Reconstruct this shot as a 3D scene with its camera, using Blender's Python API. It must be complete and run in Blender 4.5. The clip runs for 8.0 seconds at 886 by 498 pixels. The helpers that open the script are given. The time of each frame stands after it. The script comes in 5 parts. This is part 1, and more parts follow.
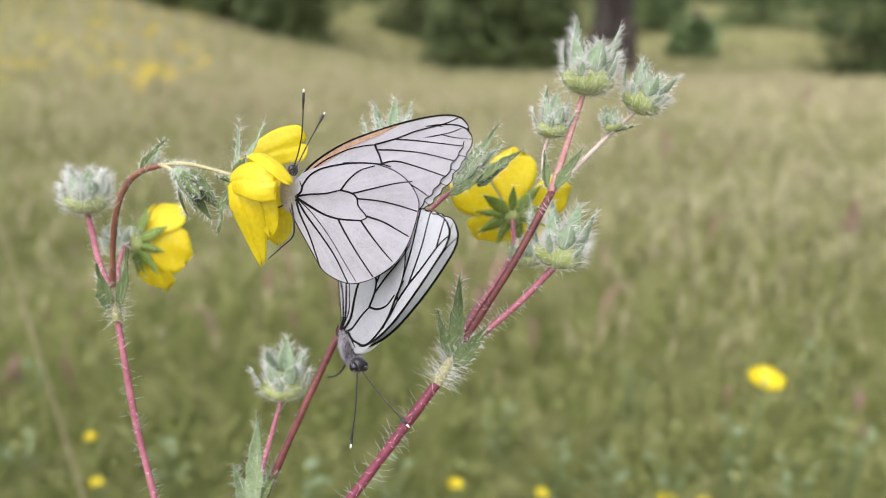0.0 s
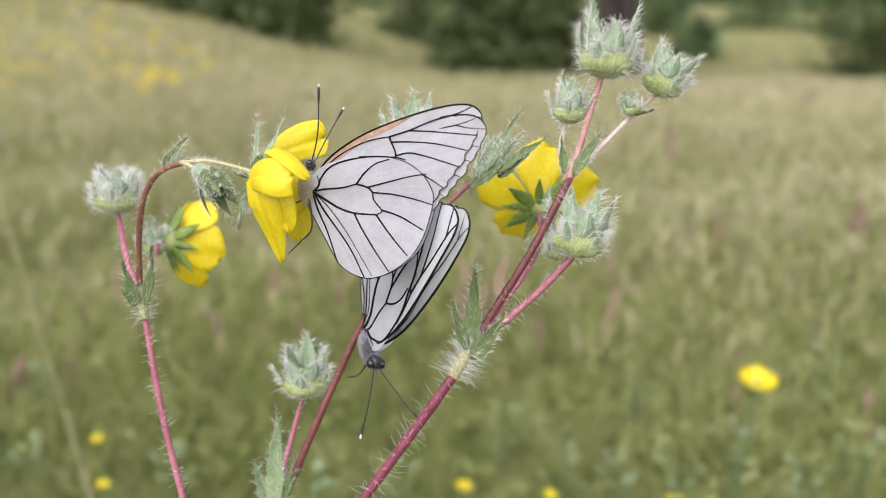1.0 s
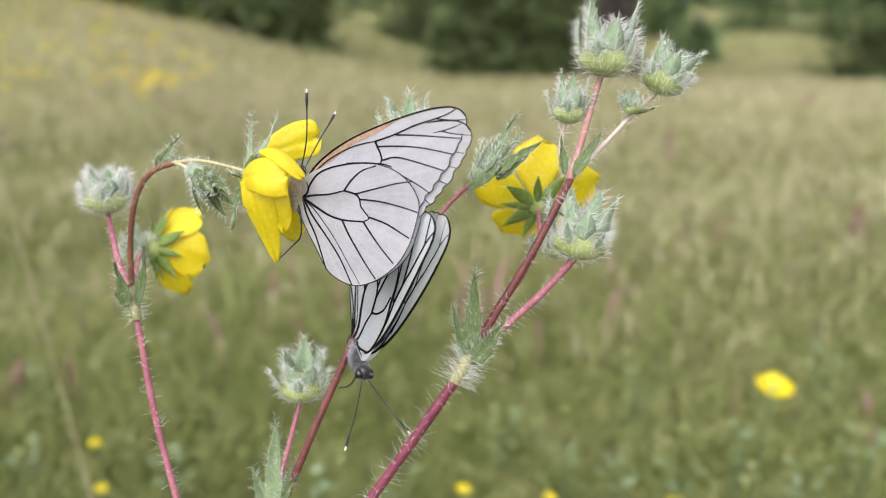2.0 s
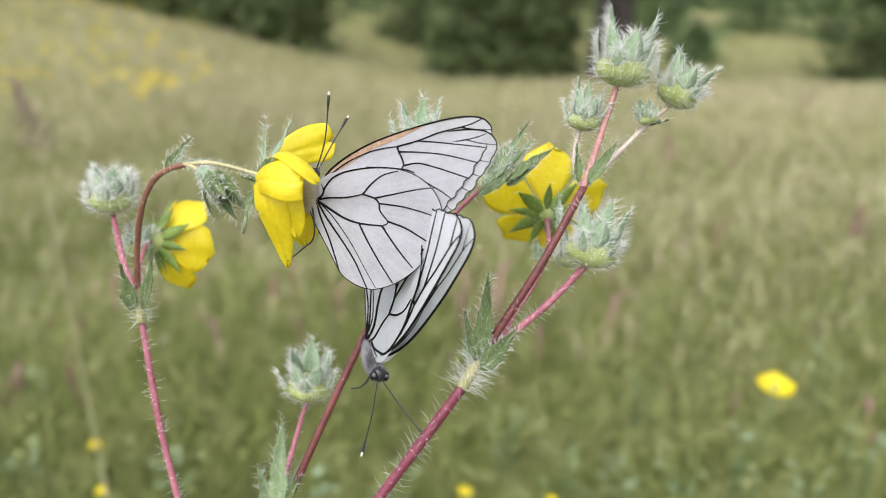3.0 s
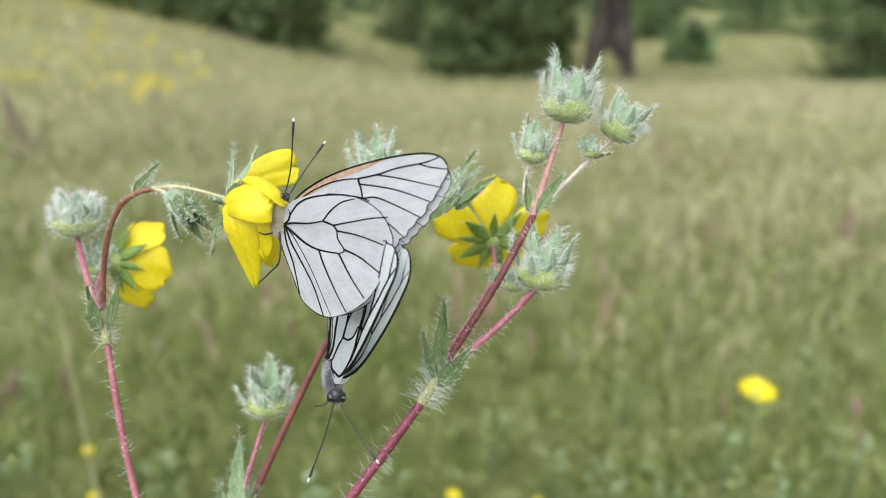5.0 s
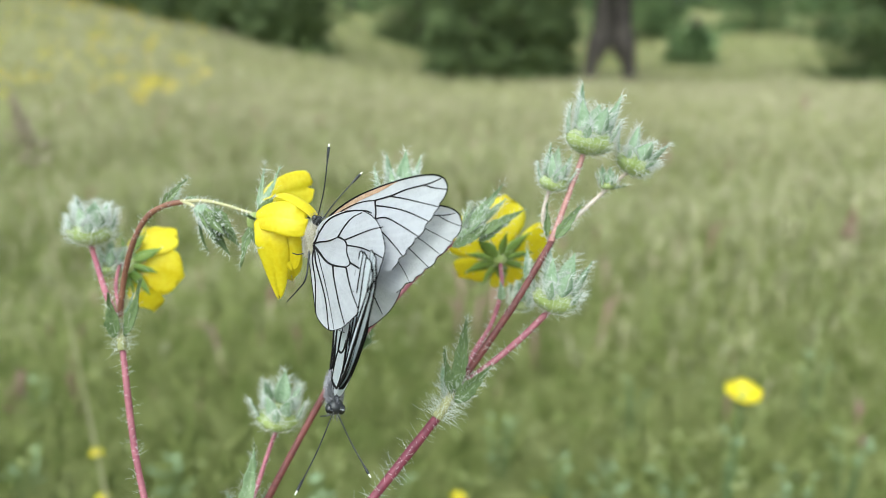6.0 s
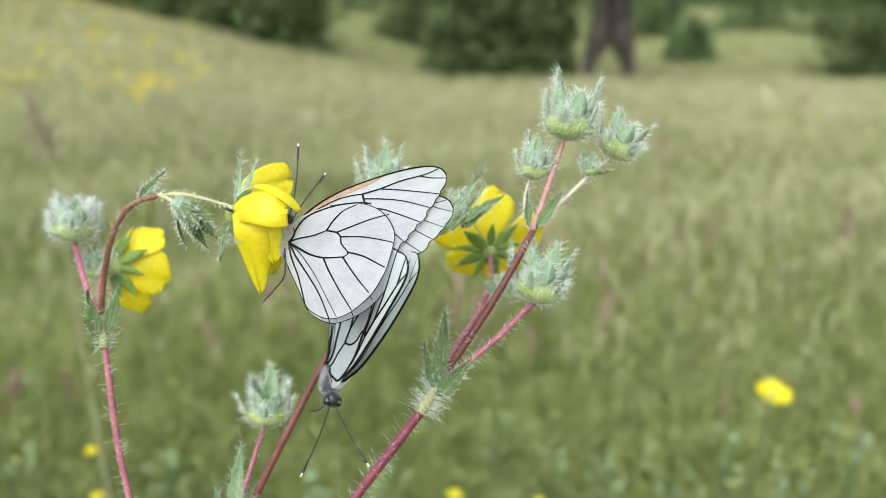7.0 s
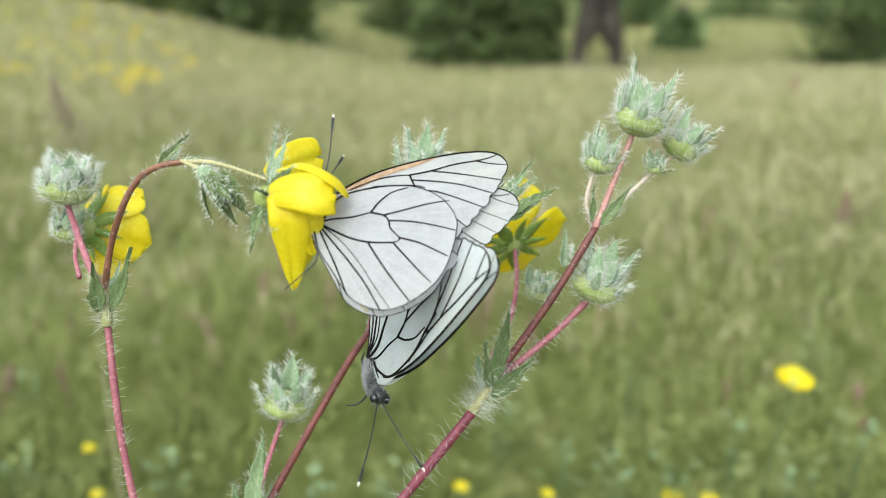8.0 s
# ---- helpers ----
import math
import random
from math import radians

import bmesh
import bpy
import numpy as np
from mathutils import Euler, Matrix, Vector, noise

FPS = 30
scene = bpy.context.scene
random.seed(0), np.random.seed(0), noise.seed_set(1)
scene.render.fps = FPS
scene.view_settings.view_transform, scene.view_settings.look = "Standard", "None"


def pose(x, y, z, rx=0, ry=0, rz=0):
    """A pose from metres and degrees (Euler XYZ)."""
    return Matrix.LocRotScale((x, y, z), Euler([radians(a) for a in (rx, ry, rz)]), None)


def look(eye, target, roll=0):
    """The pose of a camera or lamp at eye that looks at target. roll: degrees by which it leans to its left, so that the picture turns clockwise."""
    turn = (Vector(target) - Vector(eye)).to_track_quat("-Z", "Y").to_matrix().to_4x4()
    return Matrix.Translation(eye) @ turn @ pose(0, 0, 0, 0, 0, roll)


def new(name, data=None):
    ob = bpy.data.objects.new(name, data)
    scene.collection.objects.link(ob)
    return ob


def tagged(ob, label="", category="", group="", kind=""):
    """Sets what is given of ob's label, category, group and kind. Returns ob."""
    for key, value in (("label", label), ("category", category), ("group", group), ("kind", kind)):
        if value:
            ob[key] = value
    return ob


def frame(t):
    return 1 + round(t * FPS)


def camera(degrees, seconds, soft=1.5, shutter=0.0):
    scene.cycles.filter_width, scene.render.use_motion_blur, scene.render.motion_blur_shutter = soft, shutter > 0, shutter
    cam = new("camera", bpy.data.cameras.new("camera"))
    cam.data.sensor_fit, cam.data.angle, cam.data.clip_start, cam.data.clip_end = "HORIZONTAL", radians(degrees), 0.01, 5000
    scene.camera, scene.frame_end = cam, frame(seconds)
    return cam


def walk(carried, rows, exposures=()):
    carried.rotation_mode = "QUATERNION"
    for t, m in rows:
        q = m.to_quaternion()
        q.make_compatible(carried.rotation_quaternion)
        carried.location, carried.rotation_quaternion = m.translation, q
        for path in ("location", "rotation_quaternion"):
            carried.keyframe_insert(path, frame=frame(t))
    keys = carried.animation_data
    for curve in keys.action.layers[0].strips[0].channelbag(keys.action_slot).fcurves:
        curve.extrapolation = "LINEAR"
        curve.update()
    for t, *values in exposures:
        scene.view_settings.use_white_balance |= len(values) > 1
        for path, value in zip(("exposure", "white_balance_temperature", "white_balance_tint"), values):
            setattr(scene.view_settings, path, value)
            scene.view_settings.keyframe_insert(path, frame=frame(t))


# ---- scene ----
def aim(pan, tilt, roll, dx=0, dy=0, dz=0):
    """The hand-held view: degrees to the left, up, and of lean, round a gaze 15 degrees below level; the hand's shift, m."""
    return pose(EYE[0] + dx, EYE[1] + dy, EYE[2] + dz, 75 + tilt, 0, pan) @ pose(0, 0, 0, 0, 0, roll)


# ---------------------------------------------------------------- camera
EYE = (0.0, 0.0, 0.45)
cam = camera(60, 8.0, soft=0.5)
cam.data.dof.use_dof = True
cam.data.dof.focus_distance = 0.1345
cam.data.dof.aperture_fstop = 12.3
walk(cam, [
    (0.0, aim(-0.02, -0.44, 0.60, 0.0000, -0.0000, -0.0000)),
    (0.5, aim(0.17, -0.33, 0.51, -0.0037, -0.0011, -0.0029)),
    (1.0, aim(0.22, -0.22, 0.41, -0.0032, 0.0015, -0.0023)),
    (1.5, aim(0.28, -0.08, 0.18, -0.0017, 0.0017, -0.0031)),
    (1.7, aim(0.25, -0.05, 0.21, -0.0018, 0.0022, -0.0030)),
    (2.8, aim(0.08, 0.09, 0.34, -0.0049, 0.0034, -0.0024)),
    (3.0, aim(0.05, 0.12, 0.37, -0.0051, 0.0035, -0.0026)),
    (3.5, aim(-0.05, 0.12, 0.37, -0.0033, 0.0019, -0.0012)),
    (4.0, aim(-0.09, 0.17, 0.17, 0.0011, 0.0019, 0.0009)),
    (4.5, aim(-0.13, 0.19, 0.14, 0.0035, -0.0004, 0.0019)),
    (4.7, aim(-0.10, 0.18, 0.13, 0.0028, -0.0006, 0.0026)),
    (5.8, aim(0.03, 0.16, 0.10, 0.0053, -0.0075, 0.0064)),
    (6.0, aim(0.06, 0.15, 0.09, 0.0002, -0.0058, 0.0079)),
    (6.5, aim(0.08, 0.13, 0.00, 0.0026, -0.0044, 0.0057)),
    (7.0, aim(0.00, 0.00, 0.00, 0.0032, -0.0041, 0.0063)),
    (7.5, aim(-0.24, -0.24, -0.18, -0.0004, -0.0032, 0.0055)),
    (8.0, aim(-0.78, -0.68, -0.42, -0.0072, 0.0055, 0.0023)),
], exposures=[
    (0.0, 1.02, 6400, 17), (1.5, 1.02, 6400, 15), (3.5, 1.03, 6320, 11), (4.7, 1.04, 6270, 7), (6.0, 1.10, 5970, -4), (7.0, 1.08, 6180, -2), (8.0, 1.07, 6370, -3),
])

# ---------------------------------------------------------------- light
world = bpy.data.worlds.new("sky")
scene.world = world
world.use_nodes = True
wn = world.node_tree.nodes
sky = wn.new("ShaderNodeTexSky")
sky.sky_type = "NISHITA"
sky.sun_disc = False
sky.sun_elevation = radians(52)
sky.sun_rotation = radians(205)
sky.dust_density = 4.0
soft_white = wn.new("ShaderNodeHueSaturation")
soft_white.inputs["Saturation"].default_value = 0.35
world.node_tree.links.new(sky.outputs[0], soft_white.inputs["Color"])
world.node_tree.links.new(soft_white.outputs[0], wn["Background"].inputs[0])
wn["Background"].inputs[1].default_value = 0.15
sun = new("sun", bpy.data.lights.new("sun", "SUN"))
sun.data.energy = 0.7
sun.data.angle = radians(110)
sun.data.color = (1.0, 0.97, 0.92)
sun.matrix_world = look((-0.75, -1.6, 2.9), (0, 0, 0))


# ---------------------------------------------------------------- materials
def shader(name, rough=0.6, spec=0.3):
    m = bpy.data.materials.new(name)
    m.use_nodes = True
    p = m.node_tree.nodes["Principled BSDF"]
    p.inputs["Roughness"].default_value = rough
    p.inputs["Specular IOR Level"].default_value = spec
    return m, m.node_tree.nodes, m.node_tree.links, p


def ramp(nodes, stops):
    r = nodes.new("ShaderNodeValToRGB")
    while len(r.color_ramp.elements) < len(stops):
        r.color_ramp.elements.new(0.5)
    for e, (at, col) in zip(r.color_ramp.elements, stops):
        e.position, e.color = at, (*col, 1)
    return r


def mottled(name, dark, light, scale, rough=0.6, spec=0.3, bump=0.2, thin=0.0, fine=6.0, depth=0.0002, per_piece=0.0):
    """Two scales of mottling between two colours, a fine relief, and for thin leaves some light let through."""
    m, nodes, links, p = shader(name, rough, spec)
    co = nodes.new("ShaderNodeTexCoord")
    coarse = nodes.new("ShaderNodeTexNoise")
    coarse.inputs["Scale"].default_value, coarse.inputs["Detail"].default_value = scale, 3
    grain = nodes.new("ShaderNodeTexNoise")
    grain.inputs["Scale"].default_value, grain.inputs["Detail"].default_value = scale * fine, 4
    links.new(co.outputs["Object"], coarse.inputs["Vector"])
    links.new(co.outputs["Object"], grain.inputs["Vector"])
    mix = nodes.new("ShaderNodeMath")
    mix.operation = "MULTIPLY_ADD"
    mix.inputs[1].default_value = 0.45
    links.new(grain.outputs[0], mix.inputs[0])
    half = nodes.new("ShaderNodeMath")
    half.operation = "MULTIPLY"
    half.inputs[1].default_value = 0.55
    links.new(coarse.outputs[0], half.inputs[0])
    links.new(half.outputs[0], mix.inputs[2])
    last = mix.outputs[0]
    if per_piece:
        info = nodes.new("ShaderNodeNewGeometry")
        add = nodes.new("ShaderNodeMath")
        add.operation = "MULTIPLY_ADD"
        add.inputs[1].default_value = per_piece
        links.new(info.outputs["Random Per Island"], add.inputs[0])
        links.new(last, add.inputs[2])
        sub = nodes.new("ShaderNodeMath")
        sub.operation = "SUBTRACT"
        sub.inputs[1].default_value = per_piece / 2
        links.new(add.outputs[0], sub.inputs[0])
        last = sub.outputs[0]
    r = ramp(nodes, [(0.33, dark), (0.67, light)])
    links.new(last, r.inputs[0])
    links.new(r.outputs[0], p.inputs["Base Color"])
    if bump:
        b = nodes.new("ShaderNodeBump")
        b.inputs["Strength"].default_value, b.inputs["Distance"].default_value = bump, depth
        links.new(grain.outputs[0], b.inputs["Height"])
        links.new(b.outputs[0], p.inputs["Normal"])
    if thin:
        t = nodes.new("ShaderNodeBsdfTranslucent")
        links.new(r.outputs[0], t.inputs[0])
        both = nodes.new("ShaderNodeMixShader")
        both.inputs[0].default_value = thin
        links.new(p.outputs[0], both.inputs[1])
        links.new(t.outputs[0], both.inputs[2])
        links.new(both.outputs[0], nodes["Material Output"].inputs[0])
    return m


def netted(name, dark, light, vein_col):
    """A leaf with a net of paler sunken veins."""
    m = mottled(name, dark, light, 160, 0.55, 0.3, 0.4, 0.25)
    nodes, links = m.node_tree.nodes, m.node_tree.links
    p = nodes["Principled BSDF"]
    co = nodes.new("ShaderNodeTexCoord")
    net = nodes.new("ShaderNodeTexVoronoi")
    net.feature = "DISTANCE_TO_EDGE"
    net.inputs["Scale"].default_value = 1250
    links.new(co.outputs["Object"], net.inputs["Vector"])
    edge = ramp(nodes, [(0.0, (1, 1, 1)), (0.14, (0, 0, 0))])
    links.new(net.outputs["Distance"], edge.inputs[0])
    half = nodes.new("ShaderNodeMath")
    half.operation = "MULTIPLY"
    half.inputs[1].default_value = 0.24
    links.new(edge.outputs[0], half.inputs[0])
    mix = nodes.new("ShaderNodeMix")
    mix.data_type = "RGBA"
    links.new(half.outputs[0], mix.inputs["Factor"])
    old = p.inputs["Base Color"].links[0].from_socket
    links.new(old, mix.inputs[6])
    mix.inputs[7].default_value = (*vein_col, 1)
    links.new(mix.outputs[2], p.inputs["Base Color"])
    return m


def scaly(name, dark, light, limit):
    """A wing: chalky white, worn in patches, with a fine peppering of grey scales; light shines through it."""
    m = mottled(name, dark, light, 120, 0.6, 0.2, 0.4, 0.52, 9, 0.00008)
    nodes, links = m.node_tree.nodes, m.node_tree.links
    p = nodes["Principled BSDF"]
    co = nodes.new("ShaderNodeTexCoord")
    fine = nodes.new("ShaderNodeTexNoise")
    fine.inputs["Scale"].default_value, fine.inputs["Detail"].default_value = 3200, 2
    links.new(co.outputs["Object"], fine.inputs["Vector"])
    worn = nodes.new("ShaderNodeTexNoise")
    worn.inputs["Scale"].default_value, worn.inputs["Detail"].default_value = 210, 3
    links.new(co.outputs["Object"], worn.inputs["Vector"])
    both = nodes.new("ShaderNodeMath")
    both.operation = "MULTIPLY_ADD"
    both.inputs[1].default_value = 0.5
    links.new(worn.outputs[0], both.inputs[0])
    part_of = nodes.new("ShaderNodeMath")
    part_of.operation = "MULTIPLY"
    part_of.inputs[1].default_value = 0.6
    links.new(fine.outputs[0], part_of.inputs[0])
    links.new(part_of.outputs[0], both.inputs[2])
    speck = ramp(nodes, [(limit, (0, 0, 0)), (limit + 0.06, (0.5, 0.5, 0.5))])
    links.new(both.outputs[0], speck.inputs[0])
    mix = nodes.new("ShaderNodeMix")
    mix.data_type = "RGBA"
    links.new(speck.outputs[0], mix.inputs["Factor"])
    links.new(p.inputs["Base Color"].links[0].from_socket, mix.inputs[6])
    mix.inputs[7].default_value = (0.32, 0.32, 0.35, 1)
    # faint folds that fan out from the wing's root: relief, plus their light painted as pale streaks
    fan = nodes.new("ShaderNodeTexGradient")
    fan.gradient_type = "RADIAL"
    links.new(co.outputs["Object"], fan.inputs["Vector"])
    many = nodes.new("ShaderNodeMath")
    many.operation = "MULTIPLY"
    many.inputs[1].default_value = 130.0
    links.new(fan.outputs["Fac"], many.inputs[0])
    folds = nodes.new("ShaderNodeTexNoise")
    folds.noise_dimensions = "1D"
    folds.inputs["Scale"].default_value, folds.inputs["Detail"].default_value = 1.0, 3
    links.new(many.outputs[0], folds.inputs["W"])
    fold_light_mask = ramp(nodes, [(0.42, (0, 0, 0)), (0.66, (0.30, 0.30, 0.30))])
    links.new(folds.outputs[0], fold_light_mask.inputs[0])
    fold_light = nodes.new("ShaderNodeMix")
    fold_light.data_type = "RGBA"
    links.new(fold_light_mask.outputs[0], fold_light.inputs["Factor"])
    links.new(mix.outputs[2], fold_light.inputs[6])
    fold_light.inputs[7].default_value = (0.84, 0.84, 0.86, 1)
    links.new(fold_light.outputs[2], p.inputs["Base Color"])
    bump = p.inputs["Normal"].links[0].from_node
    relief = nodes.new("ShaderNodeMath")
    relief.operation = "MULTIPLY_ADD"
    relief.inputs[1].default_value = 1.5
    links.new(folds.outputs[0], relief.inputs[0])
    links.new(bump.inputs["Height"].links[0].from_socket, relief.inputs[2])
    links.new(relief.outputs[0], bump.inputs["Height"])
    return m


STEM_RED = mottled("red_stem", (0.08, 0.022, 0.022), (0.185, 0.056, 0.05), 240, 0.45, 0.4, 0.3)
STEM_PINK = mottled("crimson_stem", (0.095, 0.014, 0.03), (0.21, 0.048, 0.075), 240, 0.45, 0.4, 0.3)
STEM_ROSE = mottled("rose_stem", (0.22, 0.062, 0.09), (0.40, 0.15, 0.18), 240, 0.45, 0.4, 0.3)
STEM_BLUSH = mottled("blush_stem", (0.33, 0.15, 0.14), (0.53, 0.30, 0.27), 240, 0.5, 0.3, 0.3)
STEM_ASH = mottled("ashen_stem", (0.38, 0.31, 0.25), (0.60, 0.50, 0.43), 240, 0.5, 0.3, 0.3)
STEM_BROWN = mottled("brown_stem", (0.13, 0.05, 0.035), (0.26, 0.12, 0.075), 240, 0.45, 0.4, 0.3)
STEM_PALE = mottled("pale_stem", (0.30, 0.30, 0.14), (0.46, 0.41, 0.24), 90, 0.5, 0.3, 0.3)
NODE_GREEN = mottled("node_green", (0.235, 0.245, 0.095), (0.40, 0.37, 0.21), 120, 0.5, 0.3, 0.3)
LEAF = netted("bract_green", (0.085, 0.13, 0.045), (0.195, 0.262, 0.108), (0.36, 0.42, 0.25))
LEAF_SAGE = netted("sage_green", (0.17, 0.25, 0.12), (0.33, 0.42, 0.24), (0.50, 0.56, 0.40))
LEAF_PALE = mottled("downy_green", (0.22, 0.325, 0.18), (0.50, 0.60, 0.44), 260, 0.75, 0.2, 0.5, 0.25)
SEPAL_BACK = mottled("sepal_green", (0.13, 0.22, 0.04), (0.27, 0.36, 0.09), 160, 0.55, 0.3, 0.4, 0.25)
CALYX = mottled("calyx_yellow_green", (0.25, 0.32, 0.085), (0.46, 0.52, 0.22), 420, 0.6, 0.2, 0.4, 0.2)
PETAL = mottled("petal_yellow", (0.79, 0.645, 0.005), (0.88, 0.79, 0.045), 170, 0.36, 0.45, 0.3, 0.48, 8)
HAIR = mottled("white_hair", (0.90, 0.91, 0.88), (0.95, 0.96, 0.94), 50, 0.5, 0.4, 0, 0.5)
WING = scaly("wing_white", (0.555, 0.55, 0.59), (0.65, 0.645, 0.69), 0.62)
# the hanging butterfly's bluish white, its colour brightened to offset its mate's shade
WING_MINT_LIT = scaly("wing_mint_lit", (0.66, 0.685, 0.72), (0.76, 0.785, 0.82), 0.61)
WING_DUSTY = scaly("wing_dusty", (0.555, 0.552, 0.59), (0.65, 0.647, 0.69), 0.585)
COSTA_TAN = mottled("costa_tan", (0.27, 0.15, 0.085), (0.56, 0.40, 0.29), 400, 0.6, 0.2, 0.3, 0.2)
VEIN = mottled("vein_black", (0.004, 0.0035, 0.004), (0.016, 0.014, 0.015), 200, 0.85, 0.08, 0.2)
CHITIN = mottled("chitin_black", (0.006, 0.006, 0.008), (0.022, 0.022, 0.026), 300, 0.35, 0.5, 0.3)
FUR_GREY = mottled("fur_grey", (0.08, 0.08, 0.09), (0.55, 0.53, 0.57), 400, 0.8, 0.1, 0.2)
FUR_CREAM = mottled("fur_cream", (0.40, 0.36, 0.30), (0.76, 0.71, 0.63), 400, 0.8, 0.1, 0.2)
ABDOMEN = mottled("abdomen_cream", (0.30, 0.27, 0.18), (0.62, 0.58, 0.42), 250, 0.7, 0.2, 0.3)
EYE_BLACK = mottled("eye_black", (0.004, 0.004, 0.006), (0.012, 0.012, 0.016), 300, 0.12, 0.6, 0.0)
TIP_CREAM = mottled("club_tip_cream", (0.70, 0.68, 0.56), (0.86, 0.85, 0.76), 300, 0.5, 0.3, 0.1)


# ---------------------------------------------------------------- mesh helpers
MM = 0.001
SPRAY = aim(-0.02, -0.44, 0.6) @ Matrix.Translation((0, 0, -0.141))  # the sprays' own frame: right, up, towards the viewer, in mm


def part(name, bm, material, parent, label="", smooth=True):
    me = bpy.data.meshes.new(name)
    bm.to_mesh(me)
    bm.free()
    me.materials.append(material)
    if smooth:
        me.polygons.foreach_set("use_smooth", [True] * len(me.polygons))
    ob = new(name, me)
    ob.parent = parent
    if label:
        ob["label"] = label
    if name in ("hairs", "fur", "scales"):
        ob["kind"] = "stuff"
    return ob


def spline(points, steps):
    """A smooth line of Vectors through the points (Catmull-Rom)."""
    p = [Vector(q) for q in points]
    if len(p) == 2:
        return [p[0].lerp(p[1], i / steps) for i in range(steps + 1)]
    p = [2 * p[0] - p[1], *p, 2 * p[-1] - p[-2]]
    out = []
    for i in range(1, len(p) - 2):
        a, b, c, d = p[i - 1:i + 3]
        for s in range(steps):
            t = s / steps
            out.append(0.5 * (2 * b + (c - a) * t + (2 * a - 5 * b + 4 * c - d) * t * t + (3 * b - a - 3 * c + d) * t ** 3))
    out.append(p[-2].copy())
    return out


def tube(bm, line, radius, sides=8, flat=1.0):
    """A closed tube along the line; radius: a number or a function of the way along, 0 to 1."""
    n = len(line)
    up = Vector((0.13, 0.21, 0.97))
    rings = []
    for i, c in enumerate(line):
        d = (line[min(i + 1, n - 1)] - line[max(i - 1, 0)]).normalized()
        s = d.cross(up)
        if s.length < 0.05:
            s = d.cross(Vector((1, 0, 0)))
        s.normalize()
        u = s.cross(d).normalized()
        r = radius(i / (n - 1)) if callable(radius) else radius
        rings.append([bm.verts.new(c + r * (math.cos(a) * s + flat * math.sin(a) * u))
                      for a in (2 * math.pi * k / sides for k in range(sides))])
    for a, b in zip(rings, rings[1:]):
        for k in range(sides):
            bm.faces.new((a[k], a[(k + 1) % sides], b[(k + 1) % sides], b[k]))
    bm.faces.new(list(reversed(rings[0])))
    bm.faces.new(rings[-1])


def hair(bm, root, way, length, rng, thick=0.036 * MM):
    """One bent hair, a three-sided needle."""
    way = way.normalized()
    way = (way + Vector((rng.uniform(-1, 1), rng.uniform(-1, 1), rng.uniform(-1, 1))) * 0.4).normalized()
    bend = Vector((rng.uniform(-1, 1), rng.uniform(-1, 1), rng.uniform(-1, 1))) * 0.6
    mid = root + way * length * 0.55
    tip = mid + (way + bend).normalized() * length * 0.45
    s = way.cross(Vector((0.3, 0.5, 0.8))).normalized()
    u = way.cross(s)
    a = [bm.verts.new(root + thick * (math.cos(k) * s + math.sin(k) * u)) for k in (0, 2.1, 4.2)]
    b = [bm.verts.new(mid + 0.7 * thick * (math.cos(k) * s + math.sin(k) * u)) for k in (0, 2.1, 4.2)]
    t = bm.verts.new(tip)
    for k in range(3):
        j = (k + 1) % 3
        bm.faces.new((a[k], a[j], b[j], b[k]))
        bm.faces.new((b[k], b[j], t))


def line_hairs(bm, line, radius, count, length, rng, lean=0.25):
    for _ in range(count):
        f = rng.random() * (len(line) - 1)
        i = min(int(f), len(line) - 2)
        c, d = line[i].lerp(line[i + 1], f - i), (line[i + 1] - line[i]).normalized()
        s = d.cross(Vector((0.1, 0.2, 0.97))).normalized()
        u = s.cross(d)
        a = rng.uniform(0, 6.283)
        out = math.cos(a) * s + math.sin(a) * u
        r = radius(f / (len(line) - 1)) if callable(radius) else radius
        hair(bm, c + out * r * 0.9, out + d * rng.uniform(-lean, lean * 2), length * rng.uniform(0.5, 1.5), rng, 0.032 * MM)


